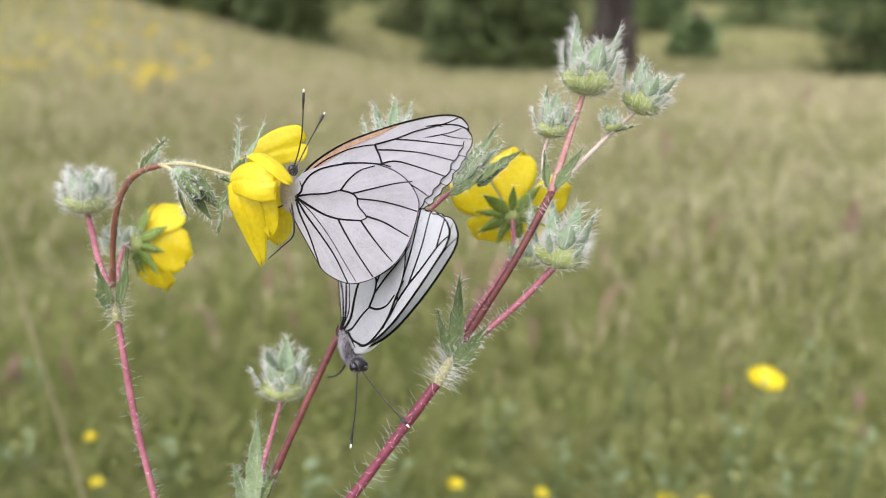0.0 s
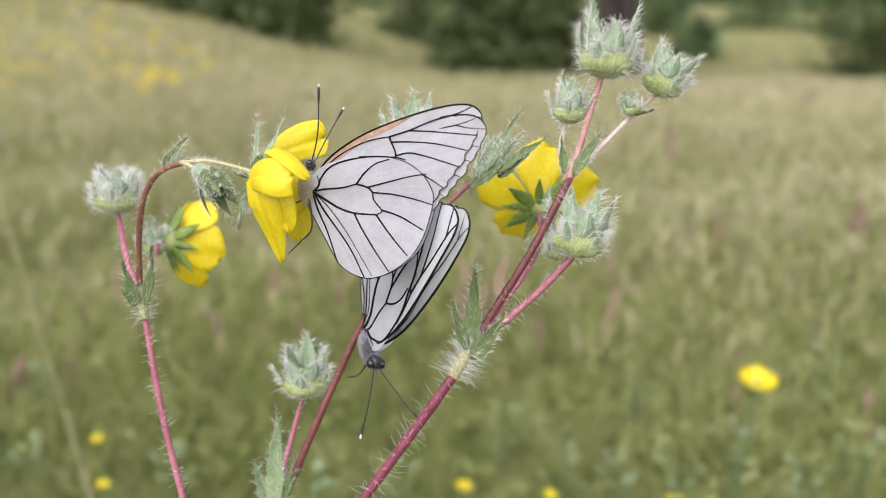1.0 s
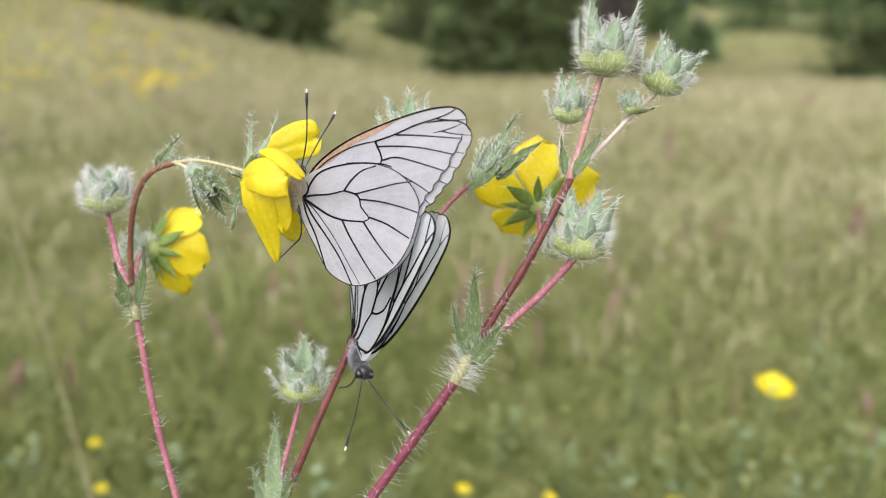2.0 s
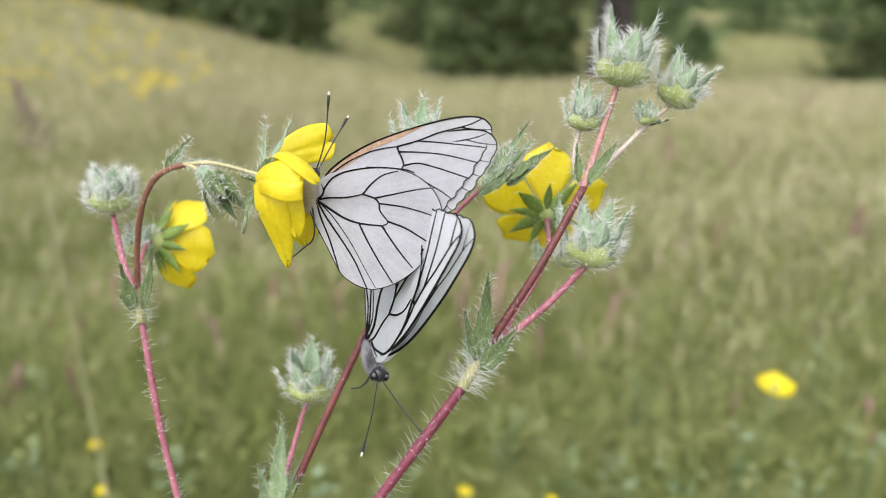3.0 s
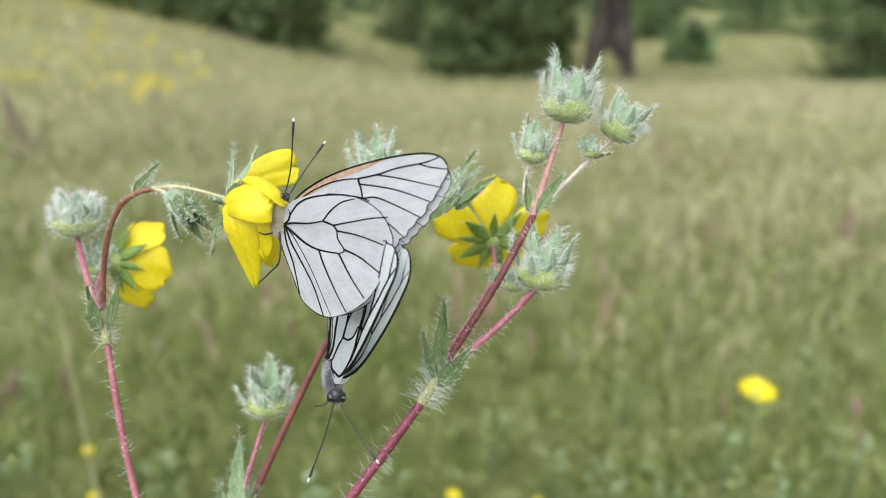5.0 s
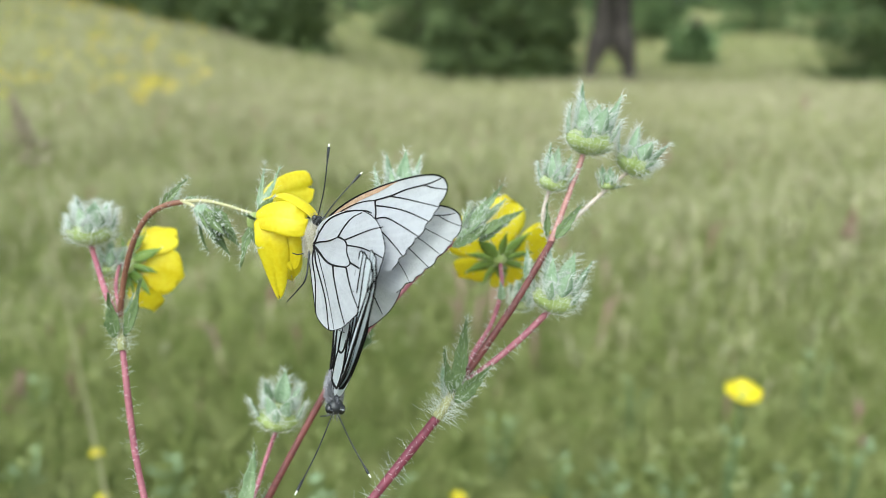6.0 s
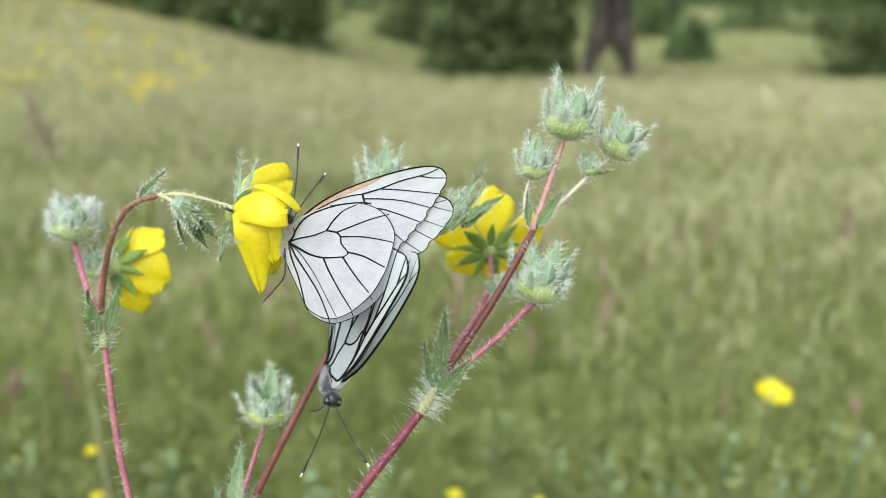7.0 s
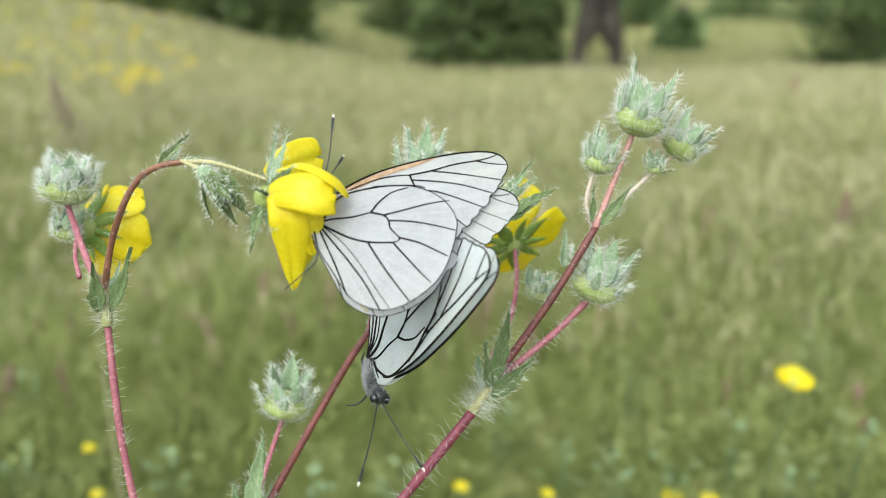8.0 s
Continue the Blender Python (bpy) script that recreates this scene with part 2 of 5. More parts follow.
def blade(bm, m, length, width, curl=0.0, fold=0.3, shape=0.35, teeth=0, thick=0.12, nu=10, nv=4, wave=0.0, rng=None, blunt=False):
    """A leaf, sepal or petal in mm along +Y from its root, facing +Z, put at the pose m (which scales to metres)."""
    rows = []
    for i in range(nu + 1):
        t = i / nu
        if blunt:
            w = width * (0.16 + 0.84 * math.sin(min(1.0, t / shape) * math.pi / 2) ** 1.3) if t < shape else width * math.sqrt(max(0.0, 1 - ((t - shape) / (1 - shape)) ** 2.6))
        else:
            w = width * (0.25 + 0.75 * math.sin(0.5 * math.pi * t / shape)) if t < shape else width * max(0.0, math.cos(0.5 * math.pi * (t - shape) / (1 - shape))) ** 1.15
            if i == 0:
                w = width * 0.25
        if teeth and 0 < i < nu:
            w *= 1.0 + (0.16 if i % 2 else -0.12)
        w = max(w, 0.02 * width)
        a = curl * t
        y = length * (math.sin(a) / curl if abs(curl) > 0.01 else t)
        z = length * ((1 - math.cos(a)) / curl if abs(curl) > 0.01 else 0.0)
        row = []
        for j in range(nv + 1):
            s = 2 * j / nv - 1
            x = 0.5 * w * s
            zz = z + fold * abs(x) + (wave * math.sin(5.3 * s + 4.1 * t) * t if wave else 0)
            yy = y - (0.12 * length * s * s * t ** 3 if blunt else 0)
            if blunt:
                yy -= 0.05 * length * max(0.0, 1 - abs(s) * 3) * t ** 4
            row.append(Vector((x, yy, zz)))
        rows.append(row)
    top = [[bm.verts.new(m @ p) for p in row] for row in rows]
    low = [[bm.verts.new(m @ (p - Vector((0, 0, thick)))) for p in row] for row in rows]
    for i in range(nu):
        for j in range(nv):
            bm.faces.new((top[i][j], top[i][j + 1], top[i + 1][j + 1], top[i + 1][j]))
            bm.faces.new((low[i][j + 1], low[i][j], low[i + 1][j], low[i + 1][j + 1]))
        bm.faces.new((top[i + 1][0], low[i + 1][0], low[i][0], top[i][0]))
        bm.faces.new((top[i][nv], low[i][nv], low[i + 1][nv], top[i + 1][nv]))
    for j in range(nv):
        bm.faces.new((low[0][j], low[0][j + 1], top[0][j + 1], top[0][j]))
        bm.faces.new((top[nu][j], top[nu][j + 1], low[nu][j + 1], low[nu][j]))
    return rows


def leaf_sheet(bm, m, length, width, curl, fold, shape, rng):
    """A lance-shaped leaf in mm along +Y: folded along a sunken midrib, with an uneven, notched margin and a drawn-out tip."""
    nu, nv, ph = 18, 8, rng.uniform(0, 6)
    rows = []
    for i in range(nu + 1):
        t = i / nu
        w = math.sin(0.5 * math.pi * (0.16 + 0.84 * t / shape)) if t < shape else max(0.0, 1 - (t - shape) / (1 - shape)) ** 0.95
        w = 0.5 * width * max(0.03, w)
        a = curl * t
        y = length * (math.sin(a) / curl if abs(curl) > 0.01 else t)
        z = length * ((1 - math.cos(a)) / curl if abs(curl) > 0.01 else 0.0)
        row = []
        for j in range(nv + 1):
            u = 2 * j / nv - 1
            edge = 1 + (0.13 * math.sin(9.5 * t * 3.1 + ph + 2 * (u > 0)) if abs(u) == 1 else 0) * (0.2 < t < 0.93)
            x = w * u * edge
            lift = fold * abs(x) + 0.16 * width * math.sin(3.3 * t * 3.1 + ph + 1.7 * (u > 0)) * u * u * t + 0.03 * width * math.sin(5 * math.pi * (t * 2.2 - 0.5 * abs(u)))
            row.append(Vector((x, y, z + lift - 0.12 * max(0.0, 1 - 4 * abs(u)))))
        rows.append(row)
    top = [[bm.verts.new(m @ p) for p in row] for row in rows]
    low = [[bm.verts.new(m @ (p - Vector((0, 0, 0.13)))) for p in row] for row in rows]
    for i in range(nu):
        for j in range(nv):
            bm.faces.new((top[i][j], top[i][j + 1], top[i + 1][j + 1], top[i + 1][j]))
            bm.faces.new((low[i][j + 1], low[i][j], low[i + 1][j], low[i + 1][j + 1]))
        bm.faces.new((top[i + 1][0], low[i + 1][0], low[i][0], top[i][0]))
        bm.faces.new((top[i][nv], low[i][nv], low[i + 1][nv], top[i + 1][nv]))
    for j in range(nv):
        bm.faces.new((low[0][j], low[0][j + 1], top[0][j + 1], top[0][j]))
        bm.faces.new((top[nu][j], top[nu][j + 1], low[nu][j + 1], low[nu][j]))
    return rows


def frame_along(root, way, face):
    """A pose in mm: Y runs along way, Z turns to face, scaled to metres at the end."""
    y = Vector(way).normalized()
    z = Vector(face) - Vector(face).dot(y) * y
    if z.length < 1e-4:
        z = y.orthogonal()
    z.normalize()
    x = y.cross(z)
    m = Matrix((x, y, z)).transposed().to_4x4()
    m.translation = Vector(root)
    return m


def mm_space(m):
    return Matrix.Scale(MM, 4) @ m


# ---------------------------------------------------------------- the meadow
def hill(x, y):
    """Height of the ground: level round the camera, rising to the left and far away."""
    s = min(1.0, max(0.0, (y - 1.5) / 8.5))
    s = s * s * (3 - 2 * s)
    left = max(0.0, -x - 0.4) / (1 + 0.02 * max(0.0, -x))
    return s * 0.225 * left + 0.07 * max(0.0, y - 11.5) * (1 + 0.1 * math.sin(x * 0.2)) - 0.03 * s * max(0.0, min(x, 4.0)) * 0.4


def ground_sheet():
    n = 96
    side = [math.copysign(0.25 * (math.exp(5.8 * abs(2 * i / n - 1)) - 1), i - n / 2) for i in range(n + 1)]
    verts = [(x, y, hill(x, y) + 0.015 * noise.noise((x * 1.3, y * 1.3, 0))) for y in side for x in side]
    faces = [(j * (n + 1) + i, j * (n + 1) + i + 1, (j + 1) * (n + 1) + i + 1, (j + 1) * (n + 1) + i) for j in range(n) for i in range(n)]
    me = bpy.data.meshes.new("ground")
    me.from_pydata(verts, [], faces)
    me.polygons.foreach_set("use_smooth", [True] * len(faces))
    me.materials.append(SOIL)
    return tagged(new("ground", me), "rough meadow ground under tall grass", "ground", kind="structure")


def meadow_tint(name, near, far, pale, rough=0.7, thin=0.3):
    """Grass colours: patches of two tones in the meadow, and from blade to blade."""
    m, nodes, links, p = shader(name, rough, 0.2)
    geo = nodes.new("ShaderNodeNewGeometry")
    patch = nodes.new("ShaderNodeTexNoise")
    patch.inputs["Scale"].default_value, patch.inputs["Detail"].default_value = 0.55, 3
    links.new(geo.outputs["Position"], patch.inputs["Vector"])
    small = nodes.new("ShaderNodeTexNoise")
    small.inputs["Scale"].default_value, small.inputs["Detail"].default_value = 26.0, 2
    links.new(geo.outputs["Position"], small.inputs["Vector"])
    tot = nodes.new("ShaderNodeMath")
    tot.operation = "MULTIPLY_ADD"
    tot.inputs[1].default_value = 0.75
    links.new(small.outputs[0], tot.inputs[0])
    sc = nodes.new("ShaderNodeMath")
    sc.operation = "MULTIPLY_ADD"
    sc.inputs[1].default_value, sc.inputs[2].default_value = 0.35, -0.18
    links.new(geo.outputs["Random Per Island"], sc.inputs[0])
    add = nodes.new("ShaderNodeMath")
    links.new(patch.outputs[0], add.inputs[0])
    links.new(sc.outputs[0], add.inputs[1])
    half = nodes.new("ShaderNodeMath")
    half.operation = "MULTIPLY"
    half.inputs[1].default_value = 0.45
    links.new(add.outputs[0], half.inputs[0])
    links.new(half.outputs[0], tot.inputs[2])
    r = ramp(nodes, [(0.36, near), (0.54, far), (0.74, pale)])
    links.new(tot.outputs[0], r.inputs[0])
    links.new(r.outputs[0], p.inputs["Base Color"])
    t = nodes.new("ShaderNodeBsdfTranslucent")
    links.new(r.outputs[0], t.inputs[0])
    both = nodes.new("ShaderNodeMixShader")
    both.inputs[0].default_value = thin
    links.new(p.outputs[0], both.inputs[1])
    links.new(t.outputs[0], both.inputs[2])
    links.new(both.outputs[0], nodes["Material Output"].inputs[0])
    return m


SOIL = mottled("meadow_floor", (0.16, 0.165, 0.065), (0.28, 0.265, 0.125), 6, 0.9, 0.1, 0.6, depth=0.02)
GRASS = meadow_tint("meadow_grass", (0.12, 0.152, 0.038), (0.228, 0.256, 0.08), (0.37, 0.38, 0.165))
STRAW = meadow_tint("meadow_straw", (0.345, 0.31, 0.18), (0.425, 0.39, 0.235), (0.505, 0.47, 0.30))
SORREL = meadow_tint("sorrel_red", (0.20, 0.11, 0.09), (0.32, 0.19, 0.16), (0.42, 0.28, 0.24))
PANICLE_TAN = mottled("panicle_tan", (0.28, 0.23, 0.165), (0.42, 0.35, 0.26), 200, 0.7, 0.2, 0.2, 0.3)
HERB = meadow_tint("herb_green", (0.115, 0.14, 0.038), (0.20, 0.23, 0.072), (0.35, 0.37, 0.185))
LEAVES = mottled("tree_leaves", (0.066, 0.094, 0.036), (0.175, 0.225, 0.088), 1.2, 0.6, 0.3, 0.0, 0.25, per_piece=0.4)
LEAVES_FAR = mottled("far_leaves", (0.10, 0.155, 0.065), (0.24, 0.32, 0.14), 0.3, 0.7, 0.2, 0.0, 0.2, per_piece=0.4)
BARK = mottled("bark_grey", (0.035, 0.03, 0.028), (0.10, 0.085, 0.075), 9, 0.9, 0.1, 0.8, depth=0.02)
YELLOW_FAR = mottled("meadow_yellow", (0.78, 0.58, 0.01), (0.92, 0.76, 0.05), 60, 0.5, 0.2, 0.0, 0.3)


def blades_mesh(name, count, rng, low, high, wide, reach, lean, material, label, plume=False, keep=None, arc=(-0.75, 0.75)):
    """Many bent grass blades over the wedge of meadow before the camera, denser near it."""
    r = np.exp(rng.uniform(np.log(reach[0]), np.log(reach[1]), count))
    a = rng.uniform(arc[0], arc[1], count)
    x, y = r * np.sin(a), r * np.cos(a)
    if keep is not None:
        ok = keep(x, y, rng)
        x, y, r = x[ok], y[ok], r[ok]
        count = len(x)
    z = np.array([hill(p, q) for p, q in zip(x, y)])
    grow = np.clip((r / 2.5), 1, 7) ** 0.8
    h = rng.uniform(low, high, count) * (0.75 + 0.5 * np.sin(x * 1.7 + 3 * np.cos(y * 0.9)) ** 2)
    w = rng.uniform(0.6, 1.2, count) * wide * grow
    turn = rng.uniform(0, 2 * np.pi, count)
    bend = rng.uniform(0.1, 1.0, count) * lean * h
    way = rng.uniform(0, 2 * np.pi, count)
    sx, sy = np.cos(turn) * w / 2, np.sin(turn) * w / 2
    bx, by = np.cos(way) * bend, np.sin(way) * bend
    v = np.empty((count, 5, 3))
    mid = 0.8 if plume else 0.55
    v[:, 0] = np.stack([x - sx * (0.3 if plume else 1), y - sy, z - 0.01], 1)
    v[:, 1] = np.stack([x + sx * (0.3 if plume else 1), y + sy, z - 0.01], 1)
    k = 2.2 if plume else 0.8
    v[:, 2] = np.stack([x + bx * 0.4 + sx * k, y + by * 0.4 + sy * k, z + h * mid], 1)
    v[:, 3] = np.stack([x + bx * 0.4 - sx * k, y + by * 0.4 - sy * k, z + h * mid], 1)
    v[:, 4] = np.stack([x + bx, y + by, z + h * (1 - 0.3 * lean)], 1)
    me = bpy.data.meshes.new(name)
    me.vertices.add(count * 5)
    me.vertices.foreach_set("co", v.ravel())
    base = np.arange(count)[:, None] * 5
    loops = np.concatenate([base + np.array([[0, 1, 2, 3]]), base + np.array([[3, 2, 4]])], 1)
    me.loops.add(count * 7)
    me.loops.foreach_set("vertex_index", loops.ravel().astype(np.int32))
    me.polygons.add(count * 2)
    start = np.stack([np.arange(count) * 7, np.arange(count) * 7 + 4], 1)
    me.polygons.foreach_set("loop_start", start.ravel().astype(np.int32))
    me.update(calc_edges=True)
    me.materials.append(material)
    return tagged(new(name, me), label, "grass", kind="stuff")


def yellow_specks(count, rng):
    """Far yellow blossoms on the slope: small five-sided cups on the grass tops."""
    bm_v, bm_f = [], []
    for _ in range(count):
        y = rng.uniform(4, 12)
        x = -y * rng.uniform(0.30, 0.66)
        z = hill(x, y) + rng.uniform(0.12, 0.2)
        s = rng.uniform(0.018, 0.034)
        i = len(bm_v)
        bm_v += [(x, y, z - s * 0.6)] + [(x + s * math.cos(k * 1.2566), y + s * math.sin(k * 1.2566), z + rng.uniform(-0.3, 0.3) * s) for k in range(5)]
        bm_f += [(i, i + 1 + k, i + 1 + (k + 1) % 5) for k in range(5)]
    me = bpy.data.meshes.new("far_blossoms")
    me.from_pydata(bm_v, [], bm_f)
    me.materials.append(YELLOW_FAR)
    return tagged(new("far_blossoms", me), "countless small yellow blossoms on the slope", "wildflower", kind="stuff")


ground_sheet()
GRAIN = np.random.default_rng(5)
blades_mesh("meadow_grass", 230000, GRAIN, 0.05, 0.15, 0.0034, (0.42, 30), 0.8, GRASS, "tall green meadow grass", False,
            lambda x, y, rng: rng.random(len(x)) < np.clip(1.15 - (np.hypot(x, y) - 1.2) / 5.5 - 0.05 * x - 0.06 * np.maximum(x, 0), 0.3 + 0.3 * (np.hypot(x, y) > 11), 1))
blades_mesh("grass_heads", 150000, GRAIN, 0.07, 0.14, 0.0020, (0.9, 30), 0.6, STRAW, "dry pinkish tan seed heads of meadow grass", True,
            lambda x, y, rng: rng.random(len(x)) < np.clip((np.hypot(x, y) - 0.9) / 3.5, 0.04, 1) * np.clip(1.5 - (np.hypot(x, y) - 8) / 6, 0.3, 1) * (0.7 + 0.3 * np.sin(1.1 * x + 0.6 * y)) * np.clip(1 + 0.1 * x, 0.8, 1.4))
blades_mesh("meadow_grass", 150000, GRAIN, 0.05, 0.15, 0.005, (0.5, 30), 0.8, GRASS, "tall green meadow grass behind the viewpoint", arc=(0.7, 5.58))
blades_mesh("grass_heads", 60000, GRAIN, 0.07, 0.14, 0.003, (1.2, 30), 0.6, STRAW, "dry tan seed heads of meadow grass", True, arc=(0.7, 5.58))
blades_mesh("sorrel", 260, GRAIN, 0.08, 0.17, 0.0032, (0.8, 5.0), 0.4, SORREL, "reddish brown sorrel spikes in the grass", True)


def herb_leaves(count, rng):
    """Low broad leaves between the grass blades, nearest the camera."""
    r = np.exp(rng.uniform(np.log(0.55), np.log(4.0), count))
    a = rng.uniform(-0.75, 0.75, count)
    c = np.stack([r * np.sin(a), r * np.cos(a), rng.uniform(0.03, 0.15, count)], 1)
    c[:, 2] += np.array([hill(p, q) for p, q in c[:, :2]])
    d = rng.normal(size=(count, 3)) * (1, 1, 0.5)
    d /= np.linalg.norm(d, axis=1)[:, None]
    s = np.cross(d, rng.normal(size=(count, 3)) * 0.5 + (0, 0, 1))
    s /= np.linalg.norm(s, axis=1)[:, None]
    size = (rng.uniform(0.003, 0.008, count) * np.clip(r, 0.8, 2.2))[:, None]
    v = np.stack([c, c + d * size + s * size * 0.45, c + 2 * d * size, c + d * size - s * size * 0.45], 1).reshape(-1, 3)
    me = bpy.data.meshes.new("herb_leaves")
    me.from_pydata(v.tolist(), [], np.arange(count * 4).reshape(-1, 4).tolist())
    me.materials.append(HERB)
    return tagged(new("herb_leaves", me), "low broad green leaves among the grass", "grass", kind="stuff")


herb_leaves(7000, GRAIN)
yellow_specks(240, random.Random(12))


def tree(name, label, at, height, width, seed, leaves, material, leaf=0.09, trunks=((0, 0, 0.14),), skirt=0.0, category="tree", bare=0.0, fork=0.5):
    """A tapered trunk with limbs, and a crown of many leaf clumps with gaps; skirt: how low the crown hangs, m."""
    rng = random.Random(seed)
    root = tagged(new(name), label, category, "edge of the wood")
    root.matrix_world = Matrix.Translation((at[0], at[1], hill(*at)))
    bm = bmesh.new()
    for tx, ty, r in trunks:
        line = spline([(tx, ty, -0.2), (tx * 0.95, ty, fork * 0.5), (tx * 0.62, ty, fork), (tx * 0.48, ty, fork * 1.6), (tx * 0.45, ty, height * 0.35), (0.1, 0, height * 0.75)], 6)
        tube(bm, line, lambda t: r * (1 + (1.2 * min(1, max(0, 5 * t - 1)) if len(trunks) > 1 else 0)) * (1 - 0.75 * t), 10)
    for k in range(9):
        h = height * rng.uniform(max(0.12, bare), 0.75)
        a = rng.uniform(0, math.tau)
        out = width * rng.uniform(0.25, 0.45)
        line = spline([(0, 0, h), (out * 0.5 * math.cos(a), out * 0.5 * math.sin(a), h + 0.1 * height), (out * math.cos(a), out * math.sin(a), h + 0.14 * height)], 5)
        tube(bm, line, lambda t: 0.045 * (1 - 0.8 * t), 6)
    part("trunk", bm, BARK, root, "dark grey rough trunk and limbs")
    verts, faces = [], []
    clumps = []
    for _ in range(leaves // 40):
        a, u = rng.uniform(0, math.tau), rng.random() ** 0.5
        h = skirt + (height - skirt) * rng.random() ** 1.5
        f = (h - skirt) / (height - skirt)
        rad = 0.5 * width * (math.sin(math.pi * min(1, 0.22 + 0.78 * f)) ** 0.6) * (0.8 + 0.3 * math.sin(3 * a + seed))
        clumps.append((u * rad * math.cos(a), u * rad * math.sin(a), h, rng.uniform(0.10, 0.24) * width / 2.5))
    for cx, cy, cz, cr in clumps:
        for _ in range(40):
            p = Vector((cx + rng.gauss(0, cr), cy + rng.gauss(0, cr), max(0.02, cz + rng.gauss(0, cr * 0.7))))
            d = Vector((rng.gauss(0, 1), rng.gauss(0, 1), rng.gauss(0, 0.6))).normalized() * leaf * rng.uniform(0.6, 1.3)
            s = d.cross(Vector((rng.gauss(0, 1), rng.gauss(0, 1), 1))).normalized() * leaf * 0.33
            i = len(verts)
            verts += [p, p + d * 0.5 + s, p + d, p + d * 0.5 - s]
            faces.append((i, i + 1, i + 2, i + 3))
    me = bpy.data.meshes.new("crown")
    me.from_pydata(verts, [], faces)
    me.materials.append(material)
    crown = new("crown", me)
    crown.parent = root
    return root


BUSHES = [(-6.2, 13.2, 2.8, 2.8), (-4.9, 12.6, 2.8, 2.4), (-3.7, 11.9, 2.6, 2.0), (-2.8, 11.3, 2.6, 1.7), (-2.05, 10.7, 2.2, 1.25),
          (0.35, 9.9, 2.8, 1.1), (0.95, 10.1, 3.0, 1.3), (1.35, 10.6, 3.0, 1.15), (-0.5, 17.0, 3.4, 2.6), (6.0, 10.7, 3.4, 2.0), (7.2, 11.2, 3.6, 2.4)]
for n_, (bx, by, bh, bw) in enumerate(BUSHES):
    tree("bush", "dense dark green bush at the meadow's edge", (bx, by), bh, bw, 30 + n_, 9000, LEAVES, 0.1, skirt=0.02, category="bush")
tree("tree", "old dark tree with a forked grey trunk", (2.07, 9.8), 5.0, 3.0, 61, 5200, LEAVES, trunks=((-0.26, 0, 0.10), (0.25, 0.05, 0.105)), skirt=1.35, bare=0.4, fork=0.5)
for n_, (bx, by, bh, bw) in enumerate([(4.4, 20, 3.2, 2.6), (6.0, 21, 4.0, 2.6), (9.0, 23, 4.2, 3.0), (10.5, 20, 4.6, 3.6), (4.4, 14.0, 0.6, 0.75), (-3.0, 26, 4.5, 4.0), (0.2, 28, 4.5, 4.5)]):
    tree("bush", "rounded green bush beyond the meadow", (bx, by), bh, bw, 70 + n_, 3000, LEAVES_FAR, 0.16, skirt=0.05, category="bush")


def far_wood():
    rng = random.Random(90)
    verts, faces = [], []
    for _ in range(26000):
        a = rng.uniform(-0.85, 0.85)
        r = rng.uniform(48, 60)
        x, y = r * math.sin(a), r * math.cos(a)
        top = 9 + 4 * math.sin(a * 23) + 2 * math.sin(a * 61)
        z = hill(x, y) + rng.random() * top
        p = Vector((x, y, z))
        d = Vector((rng.gauss(0, 1), rng.gauss(0, 1), rng.gauss(0, 0.7))).normalized() * rng.uniform(0.5, 1.1)
        s = d.cross(Vector((rng.gauss(0, 1), rng.gauss(0, 1), 1))).normalized() * 0.35
        i = len(verts)
        verts += [p, p + d * 0.5 + s, p + d, p + d * 0.5 - s]
        faces.append((i, i + 1, i + 2, i + 3))
    me = bpy.data.meshes.new("far_wood")
    me.from_pydata(verts, [], faces)
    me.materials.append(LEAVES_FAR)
    return tagged(new("far_wood", me), "dark wooded slope in the distance", "woods", kind="stuff")


far_wood()


# ---------------------------------------------------------------- single blossoms in the grass
def meadow_flower(head, size, label, lean=(0.22, -0.35, 1.0), seed=1):
    """A yellow blossom of five broad petals on a thin stalk that reaches the ground."""
    rng = random.Random(seed)
    x, y, z = head
    root = tagged(new("meadow_flower"), label, "wildflower", "yellow blossoms in the grass")
    foot = Vector((x - 0.02, y + 0.03, hill(x, y)))
    root.matrix_world = Matrix.Translation(foot)
    top = Vector(head) - foot
    bm = bmesh.new()
    tube(bm, spline([(0, 0, -0.01), top * 0.5 + Vector((0.006, 0, 0)), top], 6), 0.0009, 6)
    part("stalk", bm, LEAF, root, "thin green stalk")
    m = frame_along(top / MM, lean, (0, -1, 0))
    for k in range(5):
        a = math.tau * k / 5 + rng.uniform(-0.1, 0.1)
        out = Vector((math.cos(a), 0, math.sin(a)))
        bl = frame_along(out * 0.8, out + Vector((0, 0.35, 0)), Vector((0, 1, 0)) - out * 0.35)
        bm = bmesh.new()
        blade(bm, mm_space(m @ bl), size * 0.5, size * 0.5, 0.3, 0.1, 0.62, 0, 0.15, 6, 4, 0.2, rng, True)
        part("petal", bm, PETAL, root)
    bm = bmesh.new()
    bmesh.ops.create_uvsphere(bm, u_segments=10, v_segments=6, radius=size * 0.1 * MM)
    for v in bm.verts:
        v.co += top
    part("centre", bm, CALYX, root)
    return root


